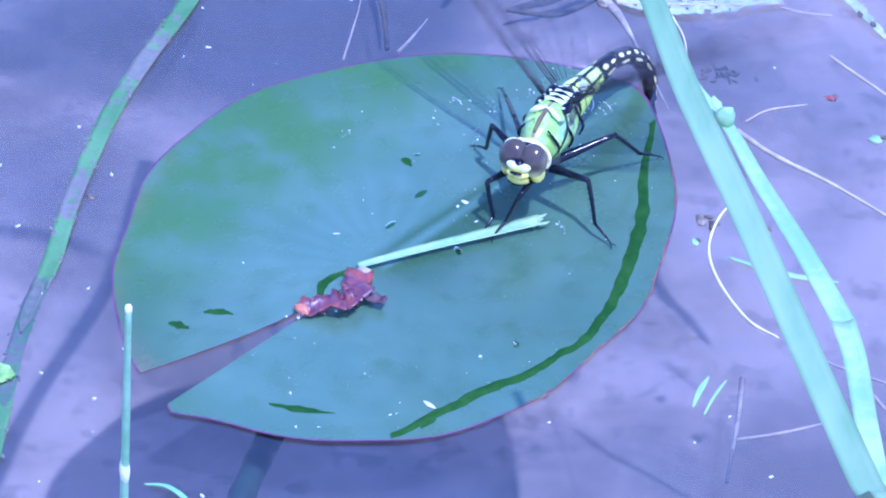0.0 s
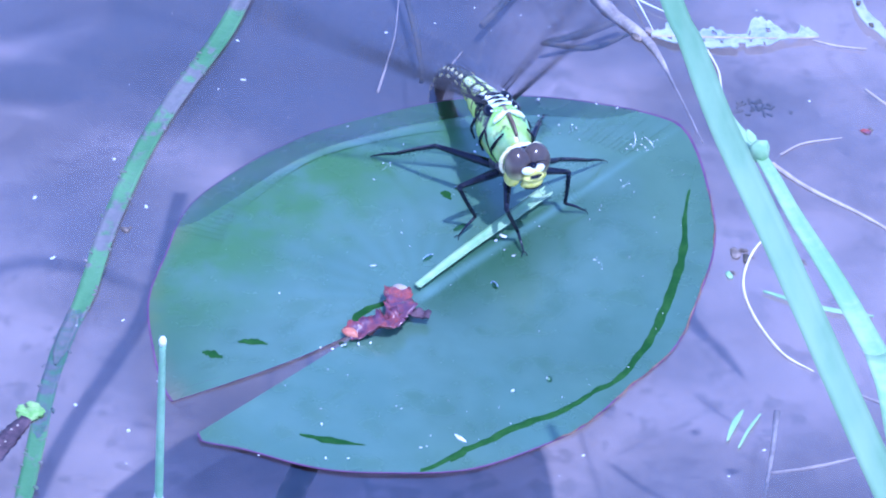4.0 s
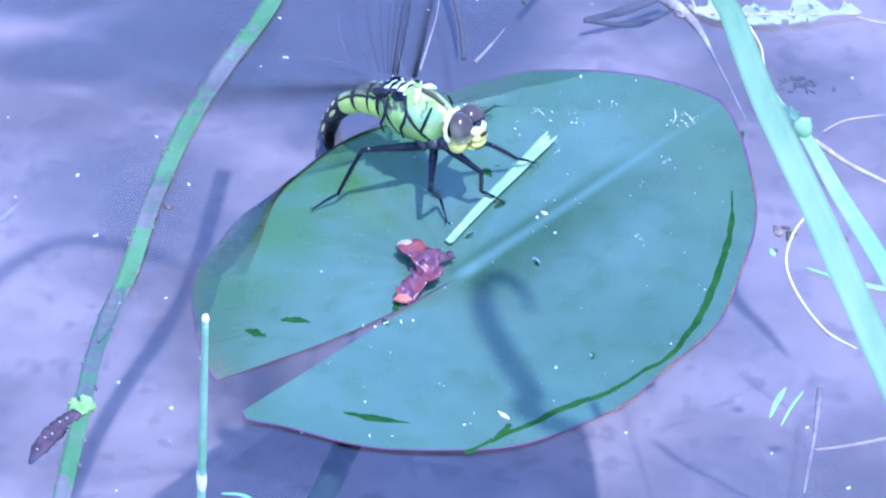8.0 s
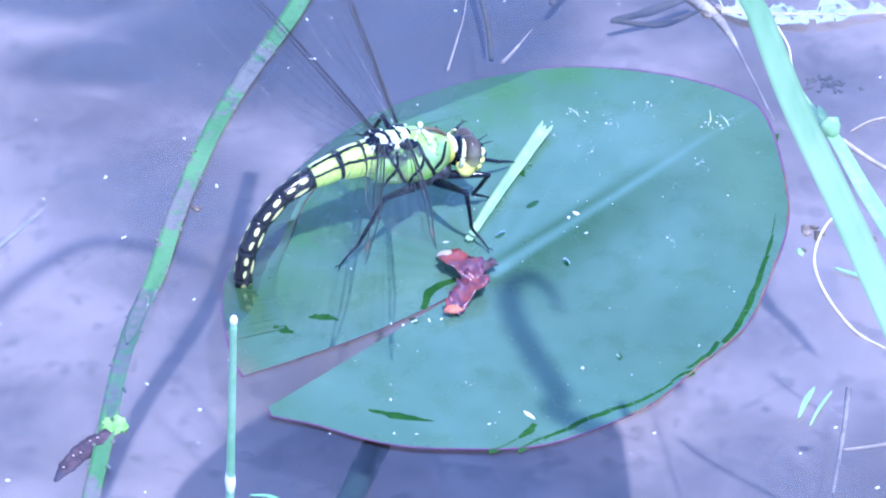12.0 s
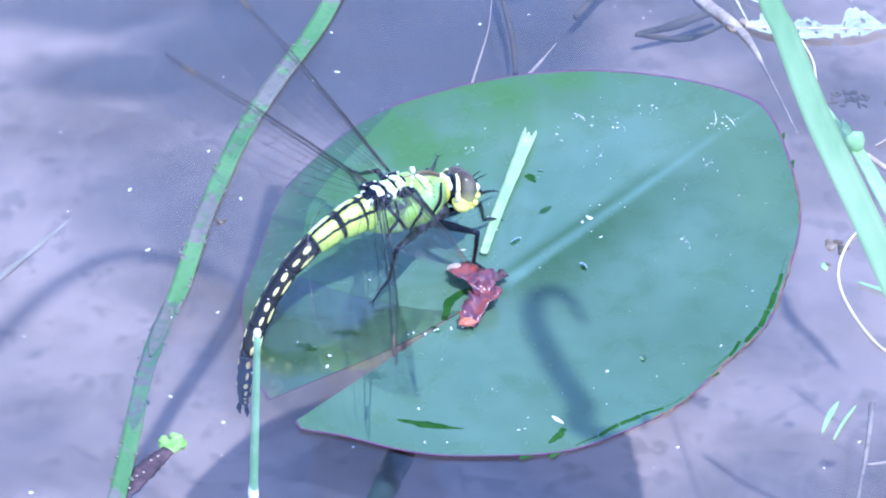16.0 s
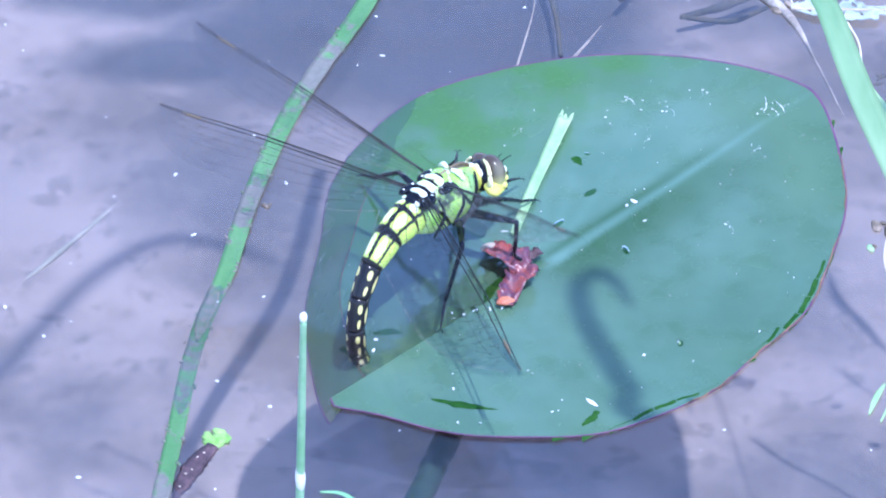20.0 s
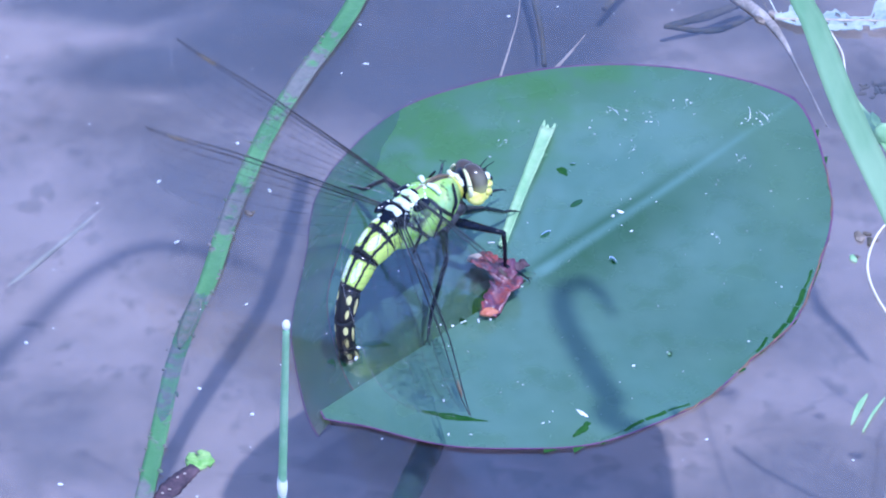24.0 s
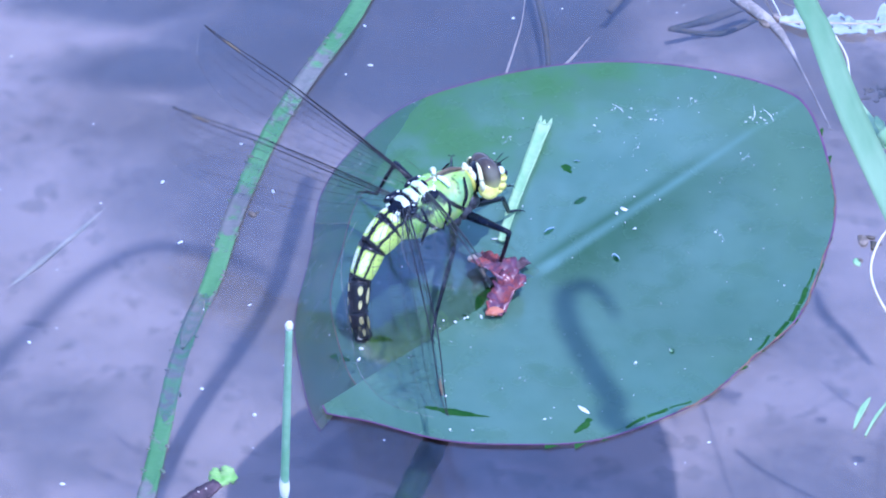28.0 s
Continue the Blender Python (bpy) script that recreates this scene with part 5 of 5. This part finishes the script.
def motions():
    leaf_at(0, 19.6, -7.3, 1.3)
    leaf_at(0.5, 19.8, -7.3, 0.4)
    leaf_at(1, 19.7, -7.4, 0.5)
    leaf_at(1.5, 19.8, -7.2, -0.3)
    leaf_at(2, 19.9, -7.3, 0.2)
    leaf_at(2.5, 20.1, -7.0, 0.5)
    leaf_at(3, 19.9, -7.1, 0.0)
    leaf_at(3.5, 19.5, -7.0, 0.0)
    leaf_at(5.5, 21.1, -8.2, -0.0)
    leaf_at(6, 20.1, -6.8, 0.6)
    leaf_at(6.5, 19.6, -6.6, -0.3)
    leaf_at(7, 18.8, -5.9, 0.3)
    leaf_at(7.5, 19.6, -7.1, -0.0)
    leaf_at(8, 19.8, -7.3, 0.4)
    leaf_at(8.5, 20.2, -7.8, -1.3)
    leaf_at(9, 19.1, -6.0, 0.0)
    leaf_at(9.5, 18.9, -6.2, 0.4)
    leaf_at(10, 19.3, -6.3, 0.4)
    leaf_at(10.5, 19.1, -5.9, 0.9)
    leaf_at(11, 20.2, -7.0, 0.2)
    leaf_at(11.5, 19.9, -6.4, 2.0)
    leaf_at(12, 20.1, -6.9, -0.9)
    leaf_at(12.5, 18.1, -4.4, 1.3)
    leaf_at(14.5, 18.9, -5.4, 1.2)
    leaf_at(15, 19.6, -6.1, -0.1)
    leaf_at(15.5, 19.8, -5.0, 1.7)
    leaf_at(16, 19.2, -5.0, 2.0)
    leaf_at(16.5, 18.6, -4.8, 0.2)
    leaf_at(17, 18.6, -5.2, -0.3)
    leaf_at(17.5, 18.1, -4.4, 1.3)
    leaf_at(18, 17.7, -3.7, 0.9)
    leaf_at(18.5, 18.3, -4.5, 0.2)
    leaf_at(19, 18.7, -5.1, -0.2)
    leaf_at(19.5, 18.7, -5.6, 0.6)
    leaf_at(20, 18.4, -4.7, 0.0)
    leaf_at(20.5, 18.7, -4.6, 0.1)
    leaf_at(22.5, 18.7, -4.6, 0.7)
    leaf_at(23, 18.8, -4.6, 0.3)
    leaf_at(23.5, 19.3, -5.4, -0.4)
    leaf_at(24, 19.2, -5.3, 0.9)
    leaf_at(24.5, 18.5, -4.7, -0.6)
    leaf_at(25, 19.2, -5.2, 0.0)
    leaf_at(25.5, 19.2, -5.2, 0.3)
    leaf_at(26, 19.0, -4.7, -0.8)
    leaf_at(26.5, 18.7, -4.3, -0.9)
    leaf_at(27, 18.2, -3.9, -0.5)
    leaf_at(27.5, 17.6, -3.0, 0.6)
    leaf_at(28, 19.2, -3.8, 0.7)
    body(0, 49.4, 14.7, 13.1, -118, 5, -0.02, 3.13, 0.37)
    body(0.5, 49.3, 17.3, 13.3, -122, 6, 0.21, 2.97, 0.15)
    body(1, 49.6, 19.7, 13.1, -117, 6, 0.55, 2.37, -0.12)
    body(1.5, 48.7, 20.2, 13.2, -107, 7, 1.00, 1.39, -0.23)
    body(2, 47.1, 20.7, 13.4, -98, 2, 1.43, 0.78, -0.07)
    body(2.5, 43.2, 21.2, 13.4, -90, 4, 1.03, 1.02, 0.04)
    body(3, 40.8, 20.5, 13.6, -86, 6, 0.63, 1.33, 0.04)
    body(3.5, 38.8, 21.2, 13.8, -77, 7, 0.58, 1.76, 0.17)
    body(5.5, 26.8, 22.5, 14.6, -62, 13, 1.25, 2.28, -0.19)
    body(6, 22.2, 19.2, 14.8, -53, 16, 1.05, 2.66, -0.33)
    body(6.5, 19.7, 19.8, 14.7, -43, 15, 1.32, 2.11, -0.01)
    body(7, 15.4, 22.2, 15.2, -43, 18, 1.69, 1.35, 0.46)
    body(7.5, 14.6, 21.6, 15.2, -45, 18, 2.29, 1.52, 0.65)
    body(8, 12.9, 19.7, 14.9, -41, 14, 2.75, 1.97, 0.42)
    body(8.5, 11.6, 19.8, 14.4, -22, 2, 3.69, 3.48, -0.16)
    body(9, 5.5, 18.0, 13.7, 13, -10, 4.55, 5.81, -1.06)
    body(9.5, 5.2, 17.2, 13.4, 10, -11, 3.48, 6.35, -1.61)
    body(10, 6.2, 16.0, 13.4, 10, -9, 2.35, 5.71, -1.56)
    body(10.5, 6.1, 14.8, 13.3, 8, -13, 2.18, 5.44, -1.27)
    body(11, 5.9, 11.6, 13.5, 13, -7, 2.19, 5.37, -1.06)
    body(11.5, 3.8, 10.9, 13.6, 11, -1, 2.01, 5.38, -1.10)
    body(12, 5.9, 9.7, 13.5, 22, -7, 1.36, 3.96, -0.93)
    body(12.5, 2.2, 7.3, 13.5, 29, -2, 2.17, 4.48, -0.85)
    body(14.5, 1.9, 0.9, 14.0, 30, 1, 2.73, 5.02, -1.40)
    body(15, 2.8, 4.0, 13.9, 25, -3, 1.82, 1.43, -1.09)
    body(15.5, 2.2, 1.8, 13.9, 26, -2, 1.70, 1.69, -0.88)
    body(16, 1.1, -0.2, 14.0, 31, -2, 1.91, 2.21, -0.70)
    body(16.5, 0.4, 1.5, 13.9, 35, -1, 1.86, 2.00, -0.56)
    body(17, 1.2, 1.3, 14.2, 36, -0, 2.01, 2.43, -0.66)
    body(17.5, -1.7, -1.8, 14.5, 42, 3, 2.61, 3.18, -0.88)
    body(18, -2.3, -2.4, 14.8, 45, 3, 3.17, 3.49, -0.84)
    body(19, -0.4, -5.2, 14.6, 46, 4, 3.01, 4.37, -0.78)
    body(20, -0.4, -4.2, 14.5, 47, -0, 3.38, 3.87, -0.71)
    body(20.5, -0.4, -3.9, 14.5, 47, 1, 3.37, 3.70, -0.93)
    body(22.5, -0.5, -3.1, 14.9, 42, 1, 4.31, 2.96, -0.40)
    body(23, 0.1, -2.8, 14.9, 43, -0, 4.01, 3.25, -0.30)
    body(23.5, -0.4, -4.3, 14.9, 40, 5, 4.00, 3.26, -0.52)
    body(24, -0.9, -5.6, 14.7, 42, 10, 4.00, 3.31, -0.79)
    body(24.5, -2.1, -3.0, 14.6, 35, 7, 2.83, 3.39, -1.29)
    body(25, -1.5, 0.2, 14.1, 32, -3, 1.56, 3.60, -1.87)
    body(25.5, -2.1, 0.7, 13.9, 32, 2, 1.57, 4.30, -1.94)
    body(26, -1.5, 0.6, 13.8, 25, 4, 1.70, 4.40, -1.78)
    body(26.5, 0.7, 1.2, 13.8, 35, 4, 0.83, 2.24, -0.74)
    body(27, -0.1, -0.7, 14.1, 38, 8, 2.27, 2.80, -0.97)
    body(27.5, -1.1, -1.8, 14.2, 42, 10, 3.70, 3.74, -1.22)
    body(28, 0.4, -2.1, 14.1, 36, 12, 4.33, 2.85, -1.51)
    # downward slope of the leaf at each crease past the midrib, in degrees
    folds(0, 0, 0, 0, 0, 0, 0, 0, 0)
    folds(11.5, 0, 0, 0, 0, 0, 0, 0, 0)
    folds(12, 0, 0, 0, 0, 0, 0, 0, 0)
    folds(12.5, 0, 0, 0, 0, 0, 0.5, 1.5, 2)
    folds(14.5, 0, 0, 0, 0, 2, 5, 9, 11)
    folds(15, 0, 0, 0, 0, 0, 0.6, 1.2, 1.8)
    folds(17, 0, 0, 0, 0, 0, 0.6, 1.5, 2.5)
    folds(17.5, 0, 0, 0, 0, 1, 4, 7, 9)
    folds(18, 0, 0, 0, 0, 2, 6, 9, 11)
    folds(19, 0, 0, 0, 0, 2, 6, 10, 12)
    folds(24, 0, 0, 0, 0, 2, 6, 10, 12)
    folds(24.5, 0, 0, 0, 0, 2, 5, 9, 11)
    folds(25, 0, 0, 0, 0, 0, 1, 2.5, 3.5)
    folds(26.5, 0, 0, 0, 0, 0, 0.6, 1.5, 2.5)
    folds(27, 0, 0, 0, 0, 1, 4, 8, 10)
    folds(28, 0, 0, 0, 0, 2, 6, 10, 12)
    # downward turn of each margin piece
    flaps(0, 1, 0, 0, 1, 1, 1, 1, 1)
    flaps(2, 7, 7, 3, 5, 6, 2, 1, 1)
    flaps(3.5, 6, 8, 10, 11, 9, 3, 1, 1)
    flaps(5.5, 2, 12, 30, 45, 24, 2, 1, 0)
    flaps(6, 0, 11, 35, 48, 27, 0, 1, 0)
    flaps(7, 1, 10, 30, 55, 53, 19, 0, 1)
    flaps(8, 0, 7, 26, 52, 55, 36, 8, 2)
    flaps(9, 0, 4, 22, 46, 58, 54, 14, 2)
    flaps(10, 0, 3, 17, 40, 55, 45, 11, 2)
    flaps(11.5, 0, 2, 17, 36, 52, 52, 14, 3)
    flaps(12, 0, 2, 8, 20, 28, 34, 16, 1)
    flaps(14.5, 0, 2, 4, 8, 12, 24, 20, 8)
    flaps(15, 0, 1, 1, 6, 13, 22, 14, 3)
    flaps(17, 0, 1, 0, 5, 12, 20, 14, 4)
    flaps(19, 0, 1, 0, 4, 14, 36, 42, 42)
    flaps(24, 0, 1, 0, 4, 14, 36, 42, 42)
    flaps(25, 0, 1, 1, 5, 11, 20, 16, 5)
    flaps(26.5, 0, 1, 1, 5, 12, 20, 14, 4)
    flaps(27, 0, 1, 0, 5, 15, 32, 32, 30)
    flaps(28, 0, 0, 0, 5, 16, 38, 42, 42)
    R, L = -1, 1
    foot("fore", R, 0, 37.4, 0.4)
    foot("fore", R, 3, 41.7, 3.0)
    foot("fore", R, 6, 33.3, 8.8)
    foot("fore", R, 8, 27.4, 12.7)
    foot("fore", R, 9.5, 20.4, 17.2)
    foot("fore", R, 11, 21.7, 14.3)
    foot("fore", R, 14.5, 18.0, 11.5)
    foot("fore", R, 17, 17.4, 11.3)
    foot("fore", R, 20, 16.6, 12.0)
    foot("fore", R, 25, 16.8, 11.3)
    foot("fore", R, 28, 15.9, 12.1)
    foot("fore", L, 0, 39.3, -0.4)
    foot("fore", L, 3, 54.3, 10.7)
    foot("fore", L, 6, 42.1, 28.4)
    foot("fore", L, 8, 35.2, 23.0)
    foot("fore", L, 9.5, 30.6, 26.9)
    foot("fore", L, 11, 28.2, 24.6)
    foot("fore", L, 17, 17.1, 18.9)
    foot("fore", L, 20, 16.2, 19.1)
    foot("fore", L, 25, 16.2, 18.1)
    foot("fore", L, 28, 15.5, 19.5)
    foot("mid", R, 0, 37.2, 25.5)
    foot("mid", R, 3, 30.3, 12.5)
    foot("mid", R, 6, 22.5, 3.4)
    foot("mid", R, 8, 17.7, 7.0)
    foot("mid", R, 9.5, 12.4, 4.0)
    foot("mid", R, 11, 20.4, -0.3)
    foot("mid", R, 14.5, 18.5, -0.4)
    foot("mid", R, 17, 15.4, -7.3)
    foot("mid", R, 20, 15.7, -7.1)
    foot("mid", R, 25, 17.7, -7.0)
    foot("mid", R, 28, 15.6, -6.2)
    foot("mid", L, 0, 60.1, -2.0)
    foot("mid", L, 3, 61.4, 25.7)
    foot("mid", L, 6, 41.8, 41.7)
    foot("mid", L, 8, 30.0, 42.5)
    foot("mid", L, 11, 20.3, 38.7)
    foot("mid", L, 17, 6.3, 35.2)
    foot("mid", L, 20, 3.0, 31.3)
    foot("mid", L, 28, 3.7, 31.3)
    foot("hind", R, 0, 42.3, 44.4)
    foot("hind", R, 3, 19.8, 36.7)
    foot("hind", R, 6, -0.7, 23.3)
    foot("hind", R, 8, -5.7, 10.5)
    foot("hind", R, 9.5, -6.0, 2.5)
    foot("hind", R, 11, -6.8, -2.8)
    foot("hind", R, 14.5, -4.3, -10.7)
    foot("hind", R, 17, -4.4, -11.4)
    foot("hind", R, 20, -0.7, -22.6)
    foot("hind", R, 25, 0.2, -23.6)
    foot("hind", R, 28, 0.3, -22.5)
    foot("hind", L, 0, 70.6, 22.6)
    foot("hind", L, 3, 55.3, 42.4)
    foot("hind", L, 6, 23.6, 48.8)
    foot("hind", L, 8, 9.0, 44.0)
    foot("hind", L, 11, -1.6, 33.5)
    foot("hind", L, 17, -10.3, 23.7)
    foot("hind", L, 20, -15.0, 19.2)
    foot("hind", L, 28, -12.6, 17.0)
    blade_at(0, 31.7, -2.6, 20)
    blade_at(3, 32.9, 5.6, 39)
    blade_at(5.5, 29.6, 10.5, 60)
    blade_at(6, 28.3, 12.9, 60)
    blade_at(6.5, 28.6, 13.3, 55)
    blade_at(7, 27.0, 16.2, 54)
    blade_at(7.5, 27.6, 15.3, 56)
    blade_at(8, 27.4, 15.2, 57)
    blade_at(8.5, 26.6, 15.0, 54)
    blade_at(9, 23.1, 19.9, 59)
    blade_at(9.5, 23.1, 19.0, 55)
    blade_at(10, 23.1, 19.7, 58)
    blade_at(11, 23.9, 17.3, 67)
    blade_at(12, 23.9, 17.2, 65)
    blade_at(12.5, 20.3, 19.9, 69)
    blade_at(14.5, 20.4, 18.4, 73)
    blade_at(15, 22.1, 18.1, 73)
    blade_at(16, 19.5, 18.3, 75)
    blade_at(17, 18.4, 18.1, 73)
    blade_at(18, 17.1, 19.7, 76)
    blade_at(19, 17.5, 18.9, 71)
    blade_at(20, 17.4, 18.8, 73)
    blade_at(23, 18.0, 19.0, 74)
    blade_at(24, 17.7, 18.1, 75)
    blade_at(25, 17.5, 18.3, 75)
    blade_at(26, 17.6, 19.2, 75)
    blade_at(27, 16.7, 19.9, 75)
    blade_at(28, 16.7, 20.1, 76)
    scrap_at(2, -46.2, -36.8)
    scrap_at(3, -46.8, -37.9)
    scrap_at(6, -46.4, -39.5)
    scrap_at(7, -45.7, -41.4)
    scrap_at(8, -45.2, -42.4)
    scrap_at(9, -44.9, -43.1)
    scrap_at(11, -45.2, -45.8)
    scrap_at(12, -44.4, -46.9)
    scrap_at(15, -39.3, -48.3)
    scrap_at(16, -38.4, -48.2)
    scrap_at(17, -37.8, -47.9)
    scrap_at(18, -38.0, -49.0)
    scrap_at(19, -38.7, -49.6)
    scrap_at(20, -38.6, -51.0)
    scrap_at(23, -38.6, -53.6)
    scrap_at(24, -38.4, -54.4)
    scrap_at(25, -38.4, -54.4)
    scrap_at(26, -37.9, -54.9)
    scrap_at(27, -36.8, -55.9)
    scrap_at(28, -34.9, -58.0)
    times = [k / 2 for k in range(int(SECONDS * 2) + 1)]

    # leaf and its folds
    lily_rows, fold_rows, flap_rows = [], [[] for _ in lily_folds], [[] for _ in lily_flaps]
    pivot = Vector((0, 0, 0.3))
    for t in times:
        x, y, turn = smooth_at(LEAF, t)
        lily_rows.append((t, pose(x * MM, y * MM, 0, 0, 0, RIB + turn)))
        chain = Matrix.Identity(3)
        slopes, dips = [0, *smooth_at(FOLDS, t)], smooth_at(FLAPS, t)
        for k in range(len(lily_folds)):
            slope = float(np.interp(CREASES[k + 1], (0, 22, 42, 62, 82, 102, 122, 146, 168), slopes))
            crease, end = spoke(CREASES[k]), spoke(CREASES[k + 1])
            # turn about the crease until the far edge of this piece has its slope
            lo, hi = -50.0, 80.0
            for _ in range(40):
                mid = (lo + hi) / 2
                z = (chain @ Matrix.Rotation(radians(-mid), 3, crease) @ end).z
                lo, hi = (mid, hi) if z > -math.sin(radians(slope)) else (lo, mid)
            chain = chain @ Matrix.Rotation(radians(-mid), 3, crease)
            m = Matrix.Translation(pivot * MM) @ chain.to_4x4() @ Matrix.Translation(-pivot * MM)
            fold_rows[k].append((t, m))
            for c in (0, 1):
                flap_rows[2 * k + c].append((t, m @ flap_pose(CREASES[k] + c, CREASES[k] + c + 1, dips)))
    walk(lily, lily_rows)
    for ob, rows in zip(lily_folds + lily_flaps, fold_rows + flap_rows):
        walk(ob, rows)
    # the film on the margin runs off outwards and thins
    RUN = [(0, 0, 0), (1, 0.1, 0.03), (2, 0.2, 0.08), (6, 0.8, 0.115), (9, 2.2, 0.13), (12, 3.8, 0.15), (14.5, 4.4, 0.165), (17, 4.8, 0.170), (28, 5.0, 0.174)]
    for ob, phi in FILM:
        walk(ob, [(t, Matrix.Translation((spoke(phi) * out - Vector((0, 0, sink * (1.02 + 0.08 * math.sin(phi * 0.13) + 0.9 * math.exp(-((phi + 8) / 15) ** 2))))) * MM)) for t in times for run, sink in [smooth_at(RUN, t)]
                  for out in [max(0.0, min(run, (0.985 - film_share(phi)) * margin(phi) - 0.4))]])
    # dragonfly
    fly_rows, seg_rows, leg_rows = [], [[] for _ in fly_segments], {}
    for t in times:
        x, y, z, heading, pitch, bend, tail_bend, side_bend = smooth_at(BODY, t)
        m = pose(x * MM, y * MM, z * MM, 0, -pitch, heading)
        fly_rows.append((t, m))
        for rows, p in zip(seg_rows, segment_poses(bend, tail_bend, side_bend)):
            rows.append((t, p))
        inv = m.inverted()
        for key in LEGS:
            fx, fy = smooth_at(FEET[key], t)
            for k, p in enumerate(leg_poses(*key, (fx, fy, 1.2), inv)):
                leg_rows.setdefault((key, k), []).append((t, p))
    walk(fly, fly_rows)
    for ob, rows in zip(fly_segments, seg_rows):
        walk(ob, rows)
    neck = Vector((8.8, 0, 0.3)) * MM
    # yaw, nod and roll of the head
    HEAD = [(0, 4, 0, 0), (3, 2, 0, 0), (5, 14, 2, 0), (7, 16, 2, 0), (9, 0, 4, -8), (12, -8, 6, -14), (15, -14, 8, -24), (20, -18, 8, -28), (28, -18, 8, -28)]
    walk(fly_head, [(t, Matrix.Translation(neck) @ pose(0, 0, 0, roll, nod, yaw) @ Matrix.Translation(-neck)) for t in times for yaw, nod, roll in [smooth_at(HEAD, t)]])
    for (key, k), rows in leg_rows.items():
        walk(LEGS[key][k], rows)
    # the wings are held high at first and sink as the insect settles: fore and hind lift of each side
    LIFT = {L: [(0, 35, 26), (2, 24, 18), (3, 30, 24), (6, 42, 66), (8, 55, 50), (9, 62, 30), (10, 46, 26), (11.5, 40, 20), (12, 34, 13),
                (14.5, 21, 12), (15, 22, 5), (17, 18, 6), (20, 16, 4), (25, 16, 2), (28, 14, 2)],
            R: [(0, 35, 26), (2, 24, 16), (6, 30, 24), (8, 20, 18), (9, 14, 12), (12, 14, 10), (14.5, 18, 4), (17, 24, 0), (28, 24, -3)]}
    # the wings beat as it walks and rest while it lays
    FLUTTER = [(0, 11), (8, 11), (9, 6), (10.5, 2.5), (12, 2), (17.5, 2), (19, 1), (23.5, 1), (24.5, 2), (26.5, 2), (27.5, 1), (28, 1)]
    for wing, root, side, hind in WINGS:
        rows = [(0, wing_pose(root, side, hind, LIFT[side][0][1 + hind]))]
        for k in range(int(SECONDS * 12)):
            t = (k + 0.5) / 12
            beat = smooth_at(FLUTTER, t)[0] * (1 if (k + hind) % 2 else -1)
            rows.append((t, wing_pose(root, side, hind, smooth_at(LIFT[side], t)[hind] + beat)))
        walk(wing, rows + [(SECONDS, wing_pose(root, side, hind, LIFT[side][-1][1 + hind]))])
    # things on the leaf and on the water
    walk(cut_blade, [(t, pose(x * MM, y * MM, 0.0009, 0, 0, a)) for t in times for x, y, a in [smooth_at(BLADES, t)]])
    walk(scrap, [(t, pose(x * MM, y * MM, 0.0, 0, 0, 6 * math.sin(t * 0.4))) for t in times for x, y in [smooth_at(SCRAP, t)]])
    SCRAPED = [(0, 15.9, -11.6, -141), (2, 16.8, -9.0, -134), (6, 16.2, -5.9, -126), (7, 12.2, -2.8, -107), (9, 9.3, 0.0, -84), (10, 10.5, -1.5, -86), (12, 13.0, -4.0, -89), (14.5, 11.1, -3.2, -85),
               (15, 11.7, -3.3, -86), (17, 9.4, -4.4, -85), (19, 8.3, -2.4, -82), (23, 9.4, -3.8, -85), (26.5, 8.6, -2.3, -84), (28, 8.7, -2.8, -81)]
    walk(bract, [(t, pose(x * MM, y * MM, 0.0006, 0, 0, a + 90)) for t in times for x, y, a in [smooth_at(SCRAPED, t)]])
    # the unseen bent reed is shifted in, to bring its shadow onto the leaf
    out = pose(0.055, -0.045, 0, 0, 0, 0)
    walk(bent, [(0, out), (5.2, out), (6.0, pose(0.030, -0.024, 0)), (7.2, pose(0, 0, 0)), (SECONDS, pose(0, 0, 0))])


motions()
